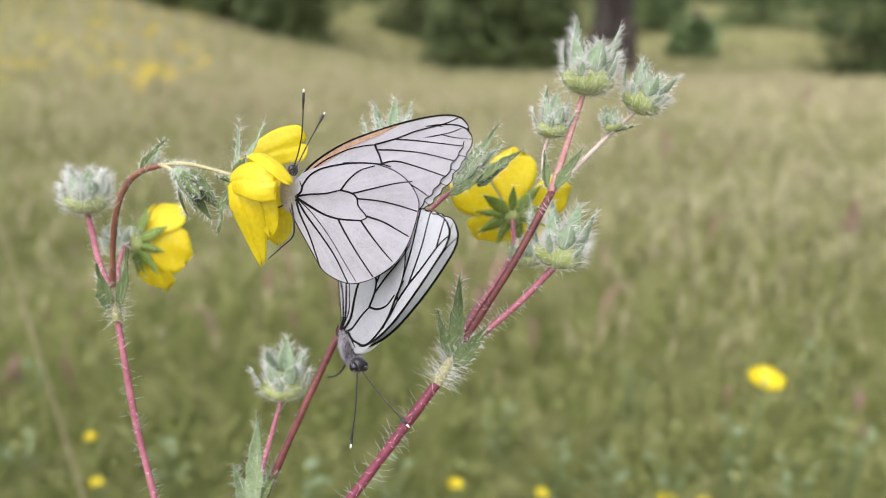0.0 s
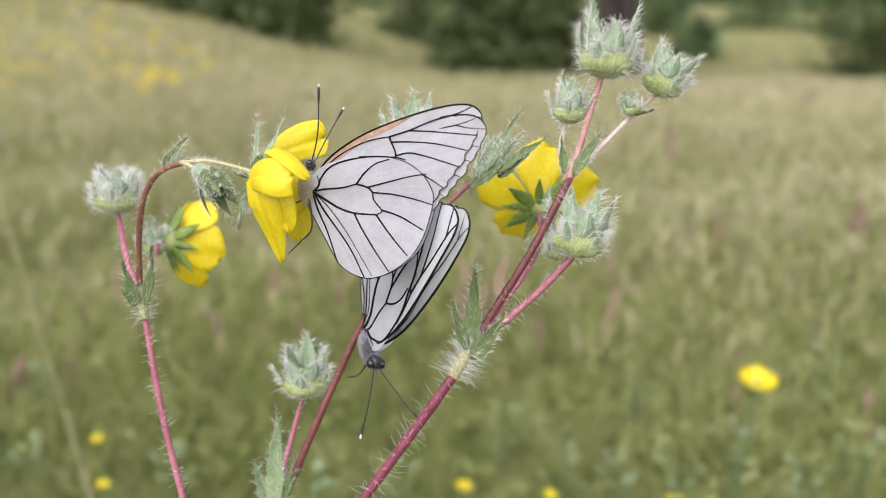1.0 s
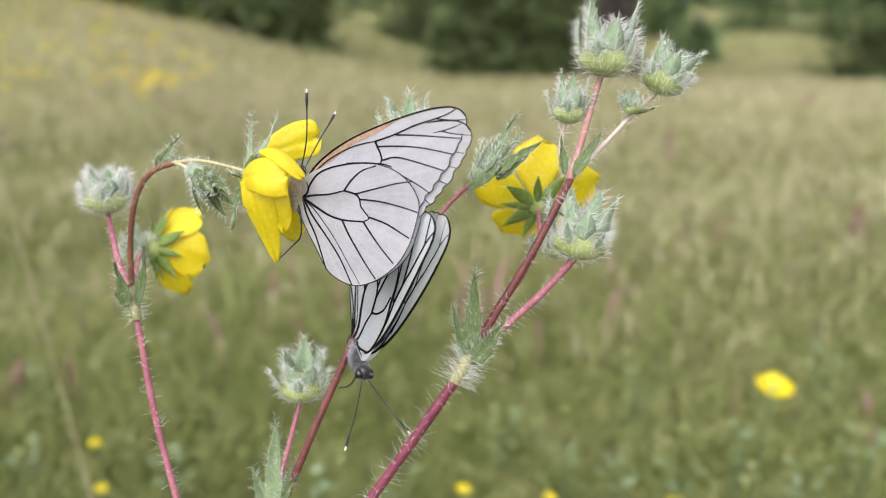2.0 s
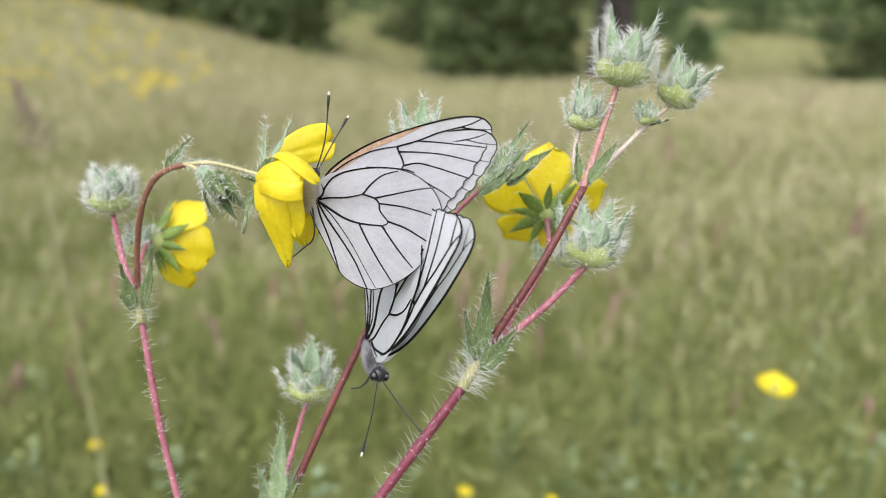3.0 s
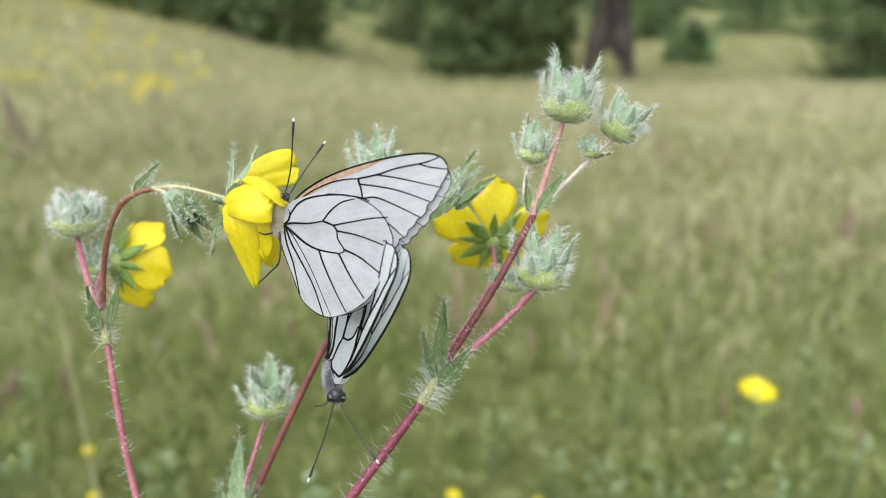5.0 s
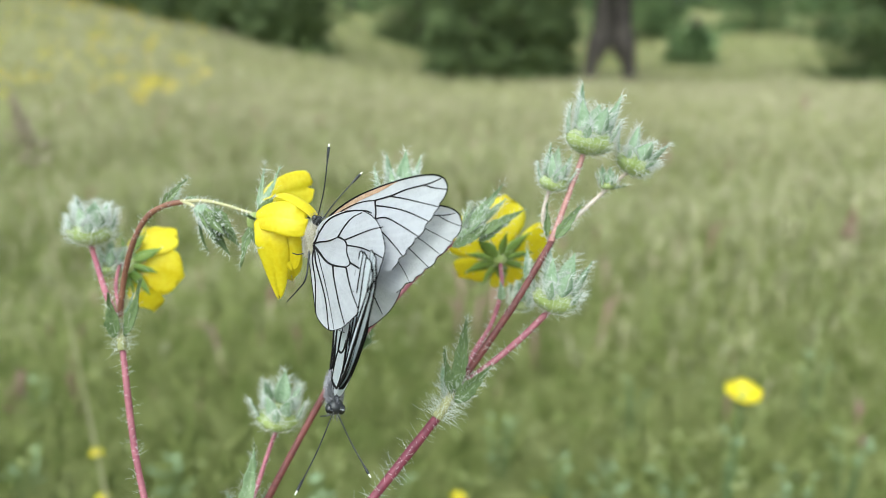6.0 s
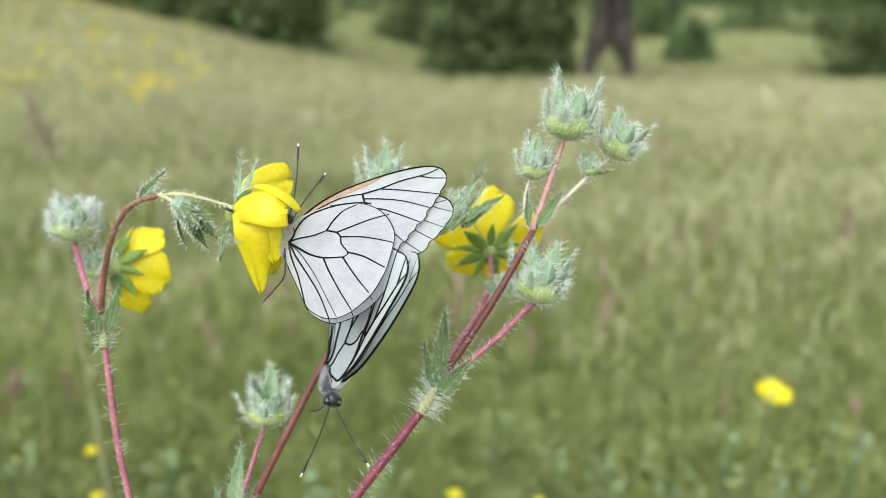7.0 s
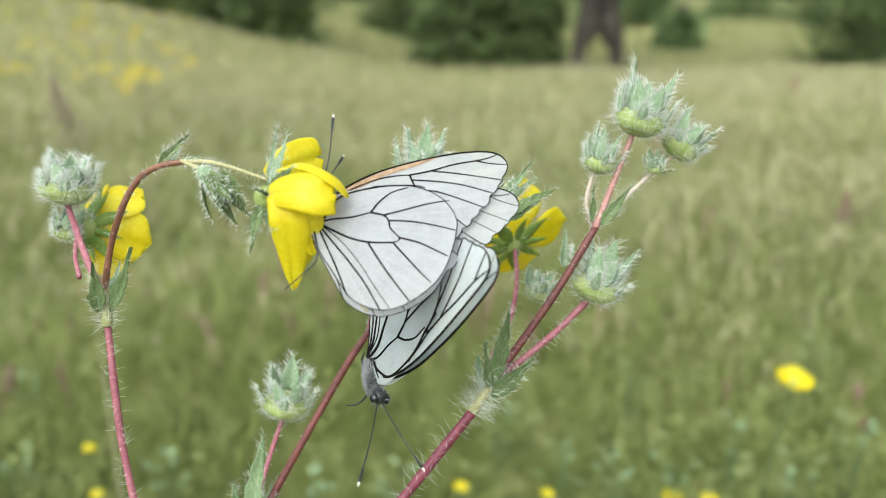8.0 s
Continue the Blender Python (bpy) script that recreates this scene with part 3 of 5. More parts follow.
def seed_stalk(head, length, label, seed, count=70, size=0.035, tint=None):
    """A thin dry stalk with a loose brown panicle of seeds; head: the middle of the panicle."""
    rng = random.Random(seed)
    x, y, z = head
    root = tagged(new("seed_stalk"), label, "grass stalk", "dry seed stalks in the meadow")
    foot = Vector((x + 0.01, y + 0.02, hill(x, y)))
    root.matrix_world = Matrix.Translation(foot)
    top = Vector(head) - foot
    tip = top + Vector((rng.uniform(-0.2, 0.2) * length, 0, length * 0.6))
    line = spline([(0, 0, -0.01), top * 0.5, top, tip], 6)
    bm = bmesh.new()
    tube(bm, line, lambda t: 0.0011 * (1 - 0.7 * t) * max(1.0, length * 6), 6)
    part("stalk", bm, STRAW, root, "thin dry stalk")
    bm = bmesh.new()
    for _ in range(count):
        f = rng.uniform(-0.6, 1.0)
        c = top + (tip - top) * f + Vector((rng.gauss(0, 0.16), rng.gauss(0, 0.16), 0)) * length * (1.1 - f) * 0.5
        d = Vector((rng.gauss(0, 0.5), rng.gauss(0, 0.5), 1)).normalized() * length * 0.09
        tube(bm, [c - d, c - 0.3 * d, c + 0.4 * d, c + d], lambda t: length * size * math.sin(0.25 + 2.6 * t), 5)
    part("seed_head", bm, tint or SORREL, root, "loose ripe seeds")["kind"] = "stuff"
    return root


BLOSSOM = meadow_flower((0.1889, 0.413, 0.2554), 25, "yellow blossom standing alone in the grass", (0.03, -0.32, 1.0), 2)
for n_, (spot, size) in enumerate([((0.0112, 0.5008, 0.1300), 12), ((0.0736, 0.4910, 0.1300), 10), ((0.1831, 0.5432, 0.0883), 20), ((0.2202, 0.5602, 0.0747), 18), ((-0.2873, 0.5644, 0.1300), 11), ((-0.2539, 0.4988, 0.1300), 10),
                                   ((-1.9069, 3.7216, 0.4), 40)]):
    meadow_flower(spot, size, "small yellow blossom low in the grass", (0.1, -0.2, 1.0), 10 + n_)
for n_, (spot, size) in enumerate([((1.6065, 3.4619, 0.2151), 0.07), ((0.5492, 1.9009, 0.1965), 0.06), ((0.6388, 1.1707, 0.1821), 0.05), ((-0.3021, 0.8211, 0.0419), 0.06), ((-0.2587, 0.7425, 0.0579), 0.05), ((-0.3302, 0.8095, 0.0001), 0.05), ((-0.4483, 0.731, 0.0911), 0.06), ((-0.1232, 0.6153, 0.0482), 0.04)]):
    seed_stalk(spot, size, "dry reddish brown seed stalk in the grass", 40 + n_)
PANICLE = seed_stalk((-0.2199, 0.4232, 0.4042), 0.042, "pale brown grass panicle nodding in the wind", 55, 60, 0.024, PANICLE_TAN)
SWAYING_GRASS = [(BLOSSOM, [
    (0.0, 0.1689, 0.4430, 0.0000, -0.2, 0.2, 0.0),
    (0.5, 0.1689, 0.4430, 0.0000, -0.7, 0.3, 0.0),
    (1.0, 0.1689, 0.4430, 0.0000, 0.1, -2.4, 0.0),
    (1.5, 0.1689, 0.4430, 0.0000, 0.5, 1.0, 0.0),
    (1.7, 0.1689, 0.4430, 0.0000, 1.2, -0.7, 0.0),
    (3.0, 0.1689, 0.4430, 0.0000, 0.2, -0.5, 0.0),
    (3.5, 0.1689, 0.4430, 0.0000, 0.6, -0.6, 0.0),
    (4.0, 0.1689, 0.4430, 0.0000, 0.5, 0.1, 0.0),
    (4.5, 0.1689, 0.4430, 0.0000, 0.6, 0.4, 0.0),
    (6.0, 0.1689, 0.4430, 0.0000, 0.0, -2.5, 0.0),
    (6.5, 0.1689, 0.4430, 0.0000, 0.1, 1.0, 0.0),
    (7.0, 0.1689, 0.4430, 0.0000, 0.5, 1.9, 0.0),
    (7.5, 0.1689, 0.4430, 0.0000, 0.0, 2.3, 0.0),
    (8.0, 0.1689, 0.4430, 0.0000, 0.2, 2.9, 0.0),
]), (PANICLE, [
    (0.0, -0.2099, 0.4432, 0.0000, -0.7, -6.4, 0.0),
    (1.5, -0.2099, 0.4432, 0.0000, -3.7, -7.8, 0.0),
    (3.0, -0.2099, 0.4432, 0.0000, -5.9, -4.5, 0.0),
    (3.5, -0.2099, 0.4432, 0.0000, -6.7, -2.8, 0.0),
    (4.0, -0.2099, 0.4432, 0.0000, -6.0, -3.4, 0.0),
    (4.5, -0.2099, 0.4432, 0.0000, -5.3, -4.3, 0.0),
    (4.7, -0.2099, 0.4432, 0.0000, -5.4, -4.3, 0.0),
    (6.0, -0.2099, 0.4432, 0.0000, -5.5, -4.5, 0.0),
    (6.5, -0.2099, 0.4432, 0.0000, -6.3, -2.5, 0.0),
    (7.0, -0.2099, 0.4432, 0.0000, -6.1, -2.9, 0.0),
    (7.5, -0.2099, 0.4432, 0.0000, -6.7, -2.3, 0.0),
    (8.0, -0.2099, 0.4432, 0.0000, -7.7, -1.1, 0.0),
])]


def herb_tuft(x, y, seed):
    """A low tuft of small pale leaves on thin stalks, reaching just over the grass."""
    rng = random.Random(seed)
    root = tagged(new("herb_tuft"), "low tuft of pale green herb leaves in the grass", "herb", "pale herbs in the grass")
    root.matrix_world = Matrix.Translation((x, y, hill(x, y)))
    for _ in range(9):
        a = rng.uniform(0, math.tau)
        top = Vector((math.cos(a) * rng.uniform(2, 16), math.sin(a) * rng.uniform(2, 16), rng.uniform(100, 135)))
        bm = bmesh.new()
        tube(bm, [MM * q for q in spline([(0, 0, -5), top * 0.55, top], 3)], 0.5 * MM, 5)
        part("stalk", bm, LEAF, root)
        bm = bmesh.new()
        out = Vector((math.cos(a), math.sin(a), rng.uniform(-0.1, 0.7)))
        blade(bm, mm_space(frame_along(top, out, (0, 0, 1))), rng.uniform(7, 12), rng.uniform(3.5, 6), 0.4, 0.3, 0.45, 0, 0.15, 6, 4)
        part("leaf", bm, LEAF_SAGE, root)
    return root


for n_, spot in enumerate([(0.185, 0.539), (0.139, 0.545), (0.095, 0.559), (0.28, 0.535), (0.355, 0.595), (-0.035, 0.526), (-0.404, 0.694), (-0.214, 0.544), (-0.099, 0.523), (0.249, 0.595), (0.051, 0.625), (0.409, 0.779), (0.193, 0.707), (-0.343, 0.557)]):
    herb_tuft(*spot, 200 + n_)


# ---------------------------------------------------------------- the cinquefoil sprays
RNG = random.Random(7)


def spray(name, base, label):
    """An Empty where the spray leaves the ground; its parts are built in the sprays' frame."""
    ob = tagged(new(name), label, "wildflower", "cinquefoil sprays")
    ob.empty_display_size = 0.01
    ob.matrix_world = Matrix.Translation(base)
    return ob


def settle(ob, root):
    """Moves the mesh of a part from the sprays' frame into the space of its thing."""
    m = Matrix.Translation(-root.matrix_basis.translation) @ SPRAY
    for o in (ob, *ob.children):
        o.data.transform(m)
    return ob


def add_stem(root, points, thick, material, name="stem", hairs=0, hair_len=1.6, label="", taper=0.8):
    """points in mm in the sprays' frame, root first."""
    line = [q * MM for q in spline(points, 8)]
    r = lambda t: 0.45 * thick * MM * (1 - (1 - taper) * t) * (1 + 0.04 * math.sin(23 * t) + 0.025 * math.sin(71 * t))
    bm = bmesh.new()
    tube(bm, line, r, 10)
    ob = part(name, bm, material, root, label)
    if hairs:
        bm = bmesh.new()
        line_hairs(bm, line, r, 2 * hairs, hair_len * MM, RNG)
        part("hairs", bm, HAIR, ob, "fine white spreading hairs")
    return settle(ob, root)


def add_leaf(root, at, to, width, material=LEAF, curl=0.25, face=(0, 0, 1), hairs=40, name="leaf", label="", shape=0.3, fold=0.35):
    way = Vector(to) - Vector(at)
    m = mm_space(frame_along(at, way, face))
    bm = bmesh.new()
    rows = leaf_sheet(bm, m, way.length, 0.82 * width, curl, fold, shape, RNG)
    ob = part(name, bm, material, root, label)
    if hairs:
        bm = bmesh.new()
        nrm = (m.to_3x3() @ Vector((0, 0, 1))).normalized()
        for _ in range(hairs):
            i = RNG.randrange(len(rows) - 1)
            j = RNG.choice((0, 0, 0, 8, 8, 8, 3, 5))
            at_edge = rows[i][j].lerp(rows[i + 1][j], RNG.random())
            side = (m.to_3x3() @ Vector(((j - 4) * 0.5, RNG.uniform(0.6, 2.4), 0))).normalized()
            hair(bm, m @ at_edge, side + nrm * RNG.uniform(-0.2, 0.8), RNG.uniform(0.6, 2.0) * MM, RNG, 0.024 * MM)
        part("hairs", bm, HAIR, ob, "fine white spreading hairs")
    return settle(ob, root)


def add_bud(root, at, way, size, sepal=1.0, open_by=0.5, yellow=CALYX, hairs=260, name="bud", toward=0.25, seed=1, cup=1.0, green=LEAF_PALE):
    """A hairy closed calyx: a cup, five sepals and five narrow bracts between them. at: foot of the cup, mm."""
    rng = random.Random(seed)
    way = (Vector(way).normalized() + Vector((0, 0, toward))).normalized()
    m = frame_along(at, way, (0, 0, 1))
    bm = bmesh.new()
    rings = []
    prof = ((0.0, 0.12), (0.05, 0.30), (0.14, 0.44), (0.26, 0.51), (0.38, 0.48), (0.47, 0.38), (0.55, 0.22), (0.60, 0.05))
    prof = [(h, r * cup) for h, r in prof]
    for h, r in prof:
        rings.append([bm.verts.new(MM * (m @ Vector((size * r * (1 + 0.06 * math.sin(5 * a)) * math.cos(a), size * h, size * r * math.sin(a)))))
                      for a in (math.tau * k / 20 for k in range(20))])
    for a, b in zip(rings, rings[1:]):
        for k in range(20):
            bm.faces.new((a[k], b[k], b[(k + 1) % 20], a[(k + 1) % 20]))
    bm.faces.new(rings[0])
    bm.faces.new(list(reversed(rings[-1])))
    ob = part(name, bm, yellow, root, "swollen yellow-green hairy calyx cup")
    hb = bmesh.new()
    for k in range(10):
        wide = k % 2 == 0
        a = math.tau * k / 10 + rng.uniform(-0.1, 0.1) + 0.35 * seed
        out = Vector((math.cos(a), 0, math.sin(a)))
        lean = (0.6 * open_by if wide else 1.9 * open_by) * rng.uniform(0.7, 1.3)
        foot = out * size * cup * (0.39 if wide else 0.47) + Vector((0, size * (0.46 if wide else 0.34), 0))
        d = Vector((0, 1, 0)) + out * lean
        bl = frame_along(foot, d, -out)
        length = size * sepal * (1.02 if wide else 0.8) * rng.uniform(0.7, 1.2) * (1 - 0.3 * max(0.0, out.z))
        mm_m = mm_space(m @ bl)
        bm = bmesh.new()
        rows = blade(bm, mm_m, length, size * (0.43 if wide else 0.18), (0.35 if wide else 0.75), 0.7, 0.24, 0, 0.12, 10, 4)
        part("sepal" if wide else "bract", bm, green, ob)
        for _ in range(hairs // 14):
            p = rng.choice(rng.choice(rows[:-1])) + Vector((rng.uniform(-0.3, 0.3), rng.uniform(-0.4, 0.4), -0.12))
            hair(hb, mm_m @ p, mm_m.to_3x3() @ Vector((rng.uniform(-0.5, 0.5), 1.0, -0.35)), rng.uniform(0.5, 1.3) * MM * size / 8, rng, 0.022 * MM)
        for _ in range(hairs // 3):
            i = rng.randrange(len(rows) - 1)
            mix = rng.random()
            row = [a.lerp(b, mix) for a, b in zip(rows[i], rows[i + 1])]
            j = rng.choice((0, 0, 0, 4, 4, 4, 2))
            if j in (0, 4):
                side = mm_m.to_3x3() @ Vector(((j - 2) * 0.7, 1.1, -0.5 + rng.uniform(-0.5, 0.3)))
            else:
                side = mm_m.to_3x3() @ Vector((rng.uniform(-0.4, 0.4), 1.3, -0.45))
            hair(hb, mm_m @ (row[j] - Vector((0, 0, 0.12))), side, rng.uniform(0.9, 2.5) * MM * size / 8, rng, 0.04 * MM)
    for _ in range(hairs * 3):
        h, r = rng.choice(prof[:6])
        a = rng.uniform(0, math.tau)
        p = m @ Vector((size * r * math.cos(a), size * h, size * r * math.sin(a)))
        d = m.to_3x3() @ Vector((math.cos(a), rng.uniform(-0.5, 1.4), math.sin(a)))
        hair(hb, p * MM, d, rng.uniform(0.5, 2.6) * MM * size / 8, rng, 0.024 * MM)
    part("hairs", hb, HAIR, ob, "dense silky white hairs")
    return settle(ob, root)


def petal_sheet(bm, spine, halves, face, swell, round_from=0.7, notch=0.05, crease=0.0, rng=RNG):
    """A limp petal along a spine, in mm: half widths at the spine's points, swelling towards face, pleated like a fan."""
    line = spline(spine, 7)
    wide = spline([(h, 0, 0) for h in halves], 7)
    n, nv, ph = len(line), 16, rng.uniform(0, 6)
    reach = (line[-1] - line[0]).length
    rows = []
    for i, c in enumerate(line):
        t = i / (n - 1)
        d = (line[min(i + 1, n - 1)] - line[max(i - 1, 0)]).normalized()
        up = Vector(face) - Vector(face).dot(d) * d
        up.normalize()
        side = d.cross(up)
        w = wide[i].x
        if t > round_from:
            w *= max(0.06, 1 - ((t - round_from) / (1 - round_from)) ** 2.8) ** 0.5
        row = []
        for j in range(nv + 1):
            s = 2 * j / nv - 1
            lift = swell * (1 - s * s) * math.sin(math.pi * (0.15 + 0.75 * t)) - crease * max(0.0, 1 - abs(s - 0.1) * 5)
            lift += 0.05 * math.cos(15 * s + ph) * t + 0.22 * math.sin(4.1 * s + 5 * t + ph) * t * t
            back = reach * (notch * max(0.0, 1 - abs(s) * 2.5) + 0.02 * math.sin(7 * s + ph)) * t ** 4
            row.append(c + side * w * s + up * lift - d * back)
        rows.append((row, up))
    top = [[bm.verts.new(MM * p) for p in row] for row, up in rows]
    low = [[bm.verts.new(MM * (p - up * 0.09)) for p in row] for row, up in rows]
    for i in range(n - 1):
        for j in range(nv):
            bm.faces.new((top[i][j], top[i][j + 1], top[i + 1][j + 1], top[i + 1][j]))
            bm.faces.new((low[i][j + 1], low[i][j], low[i + 1][j], low[i + 1][j + 1]))
        bm.faces.new((top[i + 1][0], low[i + 1][0], low[i][0], top[i][0]))
        bm.faces.new((top[i][nv], low[i][nv], low[i + 1][nv], top[i + 1][nv]))
    for j in range(nv):
        bm.faces.new((top[-1][j], top[-1][j + 1], low[-1][j + 1], low[-1][j]))


def loose_petals(root, ob, petals):
    """Petals of a flower that has begun to fall open: spine, half widths, face, swell, rounding, notch, crease."""
    for spine, halves, *how in petals:
        bm = bmesh.new()
        petal_sheet(bm, spine, halves, *how)
        settle(part("petal", bm, PETAL, ob), root)


def add_flower(root, at, way, petals, sepals, name="flower", seed=3, cup=1.0, sepal_len=7.0, sepal_open=0.9, sepal_mat=SEPAL_BACK):
    """petals: (turn round the axis, lean from the axis in degrees, length, width, curl). way: where the flower looks."""
    rng = random.Random(seed)
    m = frame_along(at, way, (0, 0, 1))
    bm = bmesh.new()
    bmesh.ops.create_uvsphere(bm, u_segments=14, v_segments=8, radius=2.0 * cup * MM)
    for v in bm.verts:
        v.co = MM * (m @ (v.co / MM + Vector((0, 1.0, 0))))
    ob = part(name, bm, CALYX, root, "open five-petalled yellow flower")
    for turn, lean, length, width, curl in petals:
        a = radians(turn)
        out = Vector((math.cos(a), 0, math.sin(a)))
        d = Vector((0, 1, 0)) * math.cos(radians(lean)) + out * math.sin(radians(lean))
        bl = frame_along(out * 1.2 + Vector((0, 1.4, 0)), d, Vector((0, 1, 0)) * math.sin(radians(lean)) - out * math.cos(radians(lean)))
        bm = bmesh.new()
        blade(bm, mm_space(m @ bl), length, width, curl, 0.1, 0.62, 0, 0.1, 12, 8, 0.35, rng, True)
        part("petal", bm, PETAL, ob)
    hb = bmesh.new()
    for k in range(sepals):
        a = math.tau * (k + 0.25) / sepals + rng.uniform(-0.15, 0.15)
        out = Vector((math.cos(a), 0, math.sin(a)))
        lean = sepal_open * rng.uniform(0.8, 1.2)
        d = Vector((0, math.cos(lean), 0)) + out * math.sin(lean)
        bl = frame_along(out * 1.5 * cup + Vector((0, 0.2, 0)), d, Vector((0, 1, 0)) * math.sin(lean) - out * math.cos(lean))
        mm_m = mm_space(m @ bl)
        bm = bmesh.new()
        ln = sepal_len * (1.0 if k % 2 else 0.85)
        rows = blade(bm, mm_m, ln, ln * (0.36 if k % 2 else 0.27), -0.3, 0.3, 0.3, 0, 0.12, 8, 4)
        part("sepal", bm, sepal_mat, ob)
        for _ in range(14):
            row = rng.choice(rows)
            j = rng.choice((0, 4, 0, 4, 2))
            hair(hb, mm_m @ row[j], mm_m.to_3x3() @ Vector(((j - 2) * 0.8, 0.5, -0.6)), rng.uniform(0.6, 1.5) * MM, rng)
    part("hairs", hb, HAIR, ob, "silky white hairs")
    return settle(ob, root)


LOOSE_LEFT, LOOSE_RIGHT, LOOSE_MAIN = [], [], []  # flowers that nod on their own


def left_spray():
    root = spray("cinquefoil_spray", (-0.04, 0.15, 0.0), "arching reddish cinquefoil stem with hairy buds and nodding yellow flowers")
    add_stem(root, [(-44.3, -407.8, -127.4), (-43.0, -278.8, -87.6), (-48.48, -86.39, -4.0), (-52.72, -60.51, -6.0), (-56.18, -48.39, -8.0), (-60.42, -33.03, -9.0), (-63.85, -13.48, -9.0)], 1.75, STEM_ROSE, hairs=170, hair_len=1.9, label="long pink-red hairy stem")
    add_stem(root, [(-63.74, -14.25, -9.0), (-64.18, -10.94, -9.0), (-64.62, -7.07, -9.0)], 2.2, NODE_GREEN, "joint", 90, 2.6, "pale yellow-green swollen joint")
    add_stem(root, [(-64.84, -8.73, -9.0), (-68.73, -2.7, -12.0), (-73.52, 4.24, -19.0), (-75.86, 8.04, -22.0)], 1.5, STEM_ROSE, "stalk", 50, 1.3, "pale pink flower stalk")
    add_bud(root, (-75.86, 7.56, -22.0), (0.06, 1, 0), 9.2, 0.68, 0.2, hairs=420, seed=2, cup=1.0)
    add_stem(root, [(-64.73, -8.17, -9.0), (-63.44, 0.11, -6.0), (-60.97, 7.27, -2.0), (-58.15, 12.04, 0.0), (-54.46, 14.23, 2.0), (-50.71, 15.04, 3.0)], 1.3, STEM_BROWN, "stalk", 60, 1.0, "arched brownish red stalk", 0.9)
    add_stem(root, [(-51.22, 15.04, 3.0), (-46.81, 15.23, 4.0), (-42.46, 14.42, 5.0), (-36.78, 12.82, 6.0)], 0.95, STEM_PALE, "stalk", 50, 1.0, "pale yellowish flower stalk")
    add_leaf(root, (-65.18, -11.74, -8.0), (-66.03, -2.27, -6.0), 3.6, LEAF, 0.3)
    add_leaf(root, (-63.2, -11.41, -8.0), (-58.27, 0.54, -5.0), 3.4, LEAF, 0.35, (-0.4, 0.2, 1))
    add_leaf(root, (-63.85, -10.38, -9.0), (-62.87, -3.04, -12.0), 2.8, LEAF_PALE, 0.3)
    add_leaf(root, (-54.87, 14.23, 2.0), (-50.3, 20.02, 3.0), 2.0, LEAF, -0.3, hairs=110, fold=0.6)
    add_leaf(root, (-53.43, 14.64, 2.0), (-52.13, 18.59, 0.0), 2.4, LEAF_PALE, 0.2, hairs=50)
    add_leaf(root, (-50.91, 15.55, 3.0), (-45.73, 16.16, 3.0), 1.8, LEAF, -0.3, (0, 1, 0.4))
    # the nodding cluster of closed bracts under the arch
    add_stem(root, [(-50.71, 15.04, 3.0), (-48.83, 14.23, 4.0), (-47.22, 13.32, 4.0)], 0.9, STEM_PALE, "stalk", 20, 1.0)
    add_bud(root, (-48.02, 14.23, 4.0), (0.62, -0.62, 0), 5.4, 1.5, 0.5, LEAF_PALE, 150, "bud", 0.2, 5, 0.5, LEAF)
    add_leaf(root, (-45.93, 13.52, 6.0), (-43.64, 7.85, 6.0), 3.0, LEAF, 0.3)
    add_leaf(root, (-44.64, 13.82, 6.0), (-39.86, 7.91, 5.0), 3.0, LEAF, 0.2)
    add_leaf(root, (-46.14, 13.11, 3.0), (-47.7, 9.11, 2.0), 2.0, LEAF_PALE, 0.2)
    # the small flower behind
    LOOSE_LEFT.append(add_stem(root, [(-64.0, -8.2, -10.5), (-66.2, -4.2, -15.0), (-67.9, 0.12, -22.0), (-68.2, 1.36, -27.0)], 1.0, STEM_ROSE, "stalk", 30, 1.0))
    LOOSE_LEFT.append(add_flower(root, (-68.4, 1.36, -27.0), (0.56, -0.05, -0.82), [(10, 66, 12.5, 10.5, 0.5), (82, 64, 12, 10.5, 0.5), (154, 64, 12.5, 10.5, 0.5), (226, 66, 12.5, 10.5, 0.5), (298, 64, 12.5, 10.5, 0.5)], 10, seed=4, cup=1.4, sepal_len=7.5, sepal_open=0.95))
    LOOSE_LEFT.append(add_bud(root, (-71.08, -1.72, -26.0), (0.2, 1, 0), 5.5, 0.9, 0.4, seed=8))
    # the flower that the upper butterfly sips from
    LOOSE_MAIN.append(add_flower(root, (-37.28, 11.83, 6.0), (0.84, -0.40, 0.16), [], 0, seed=6))
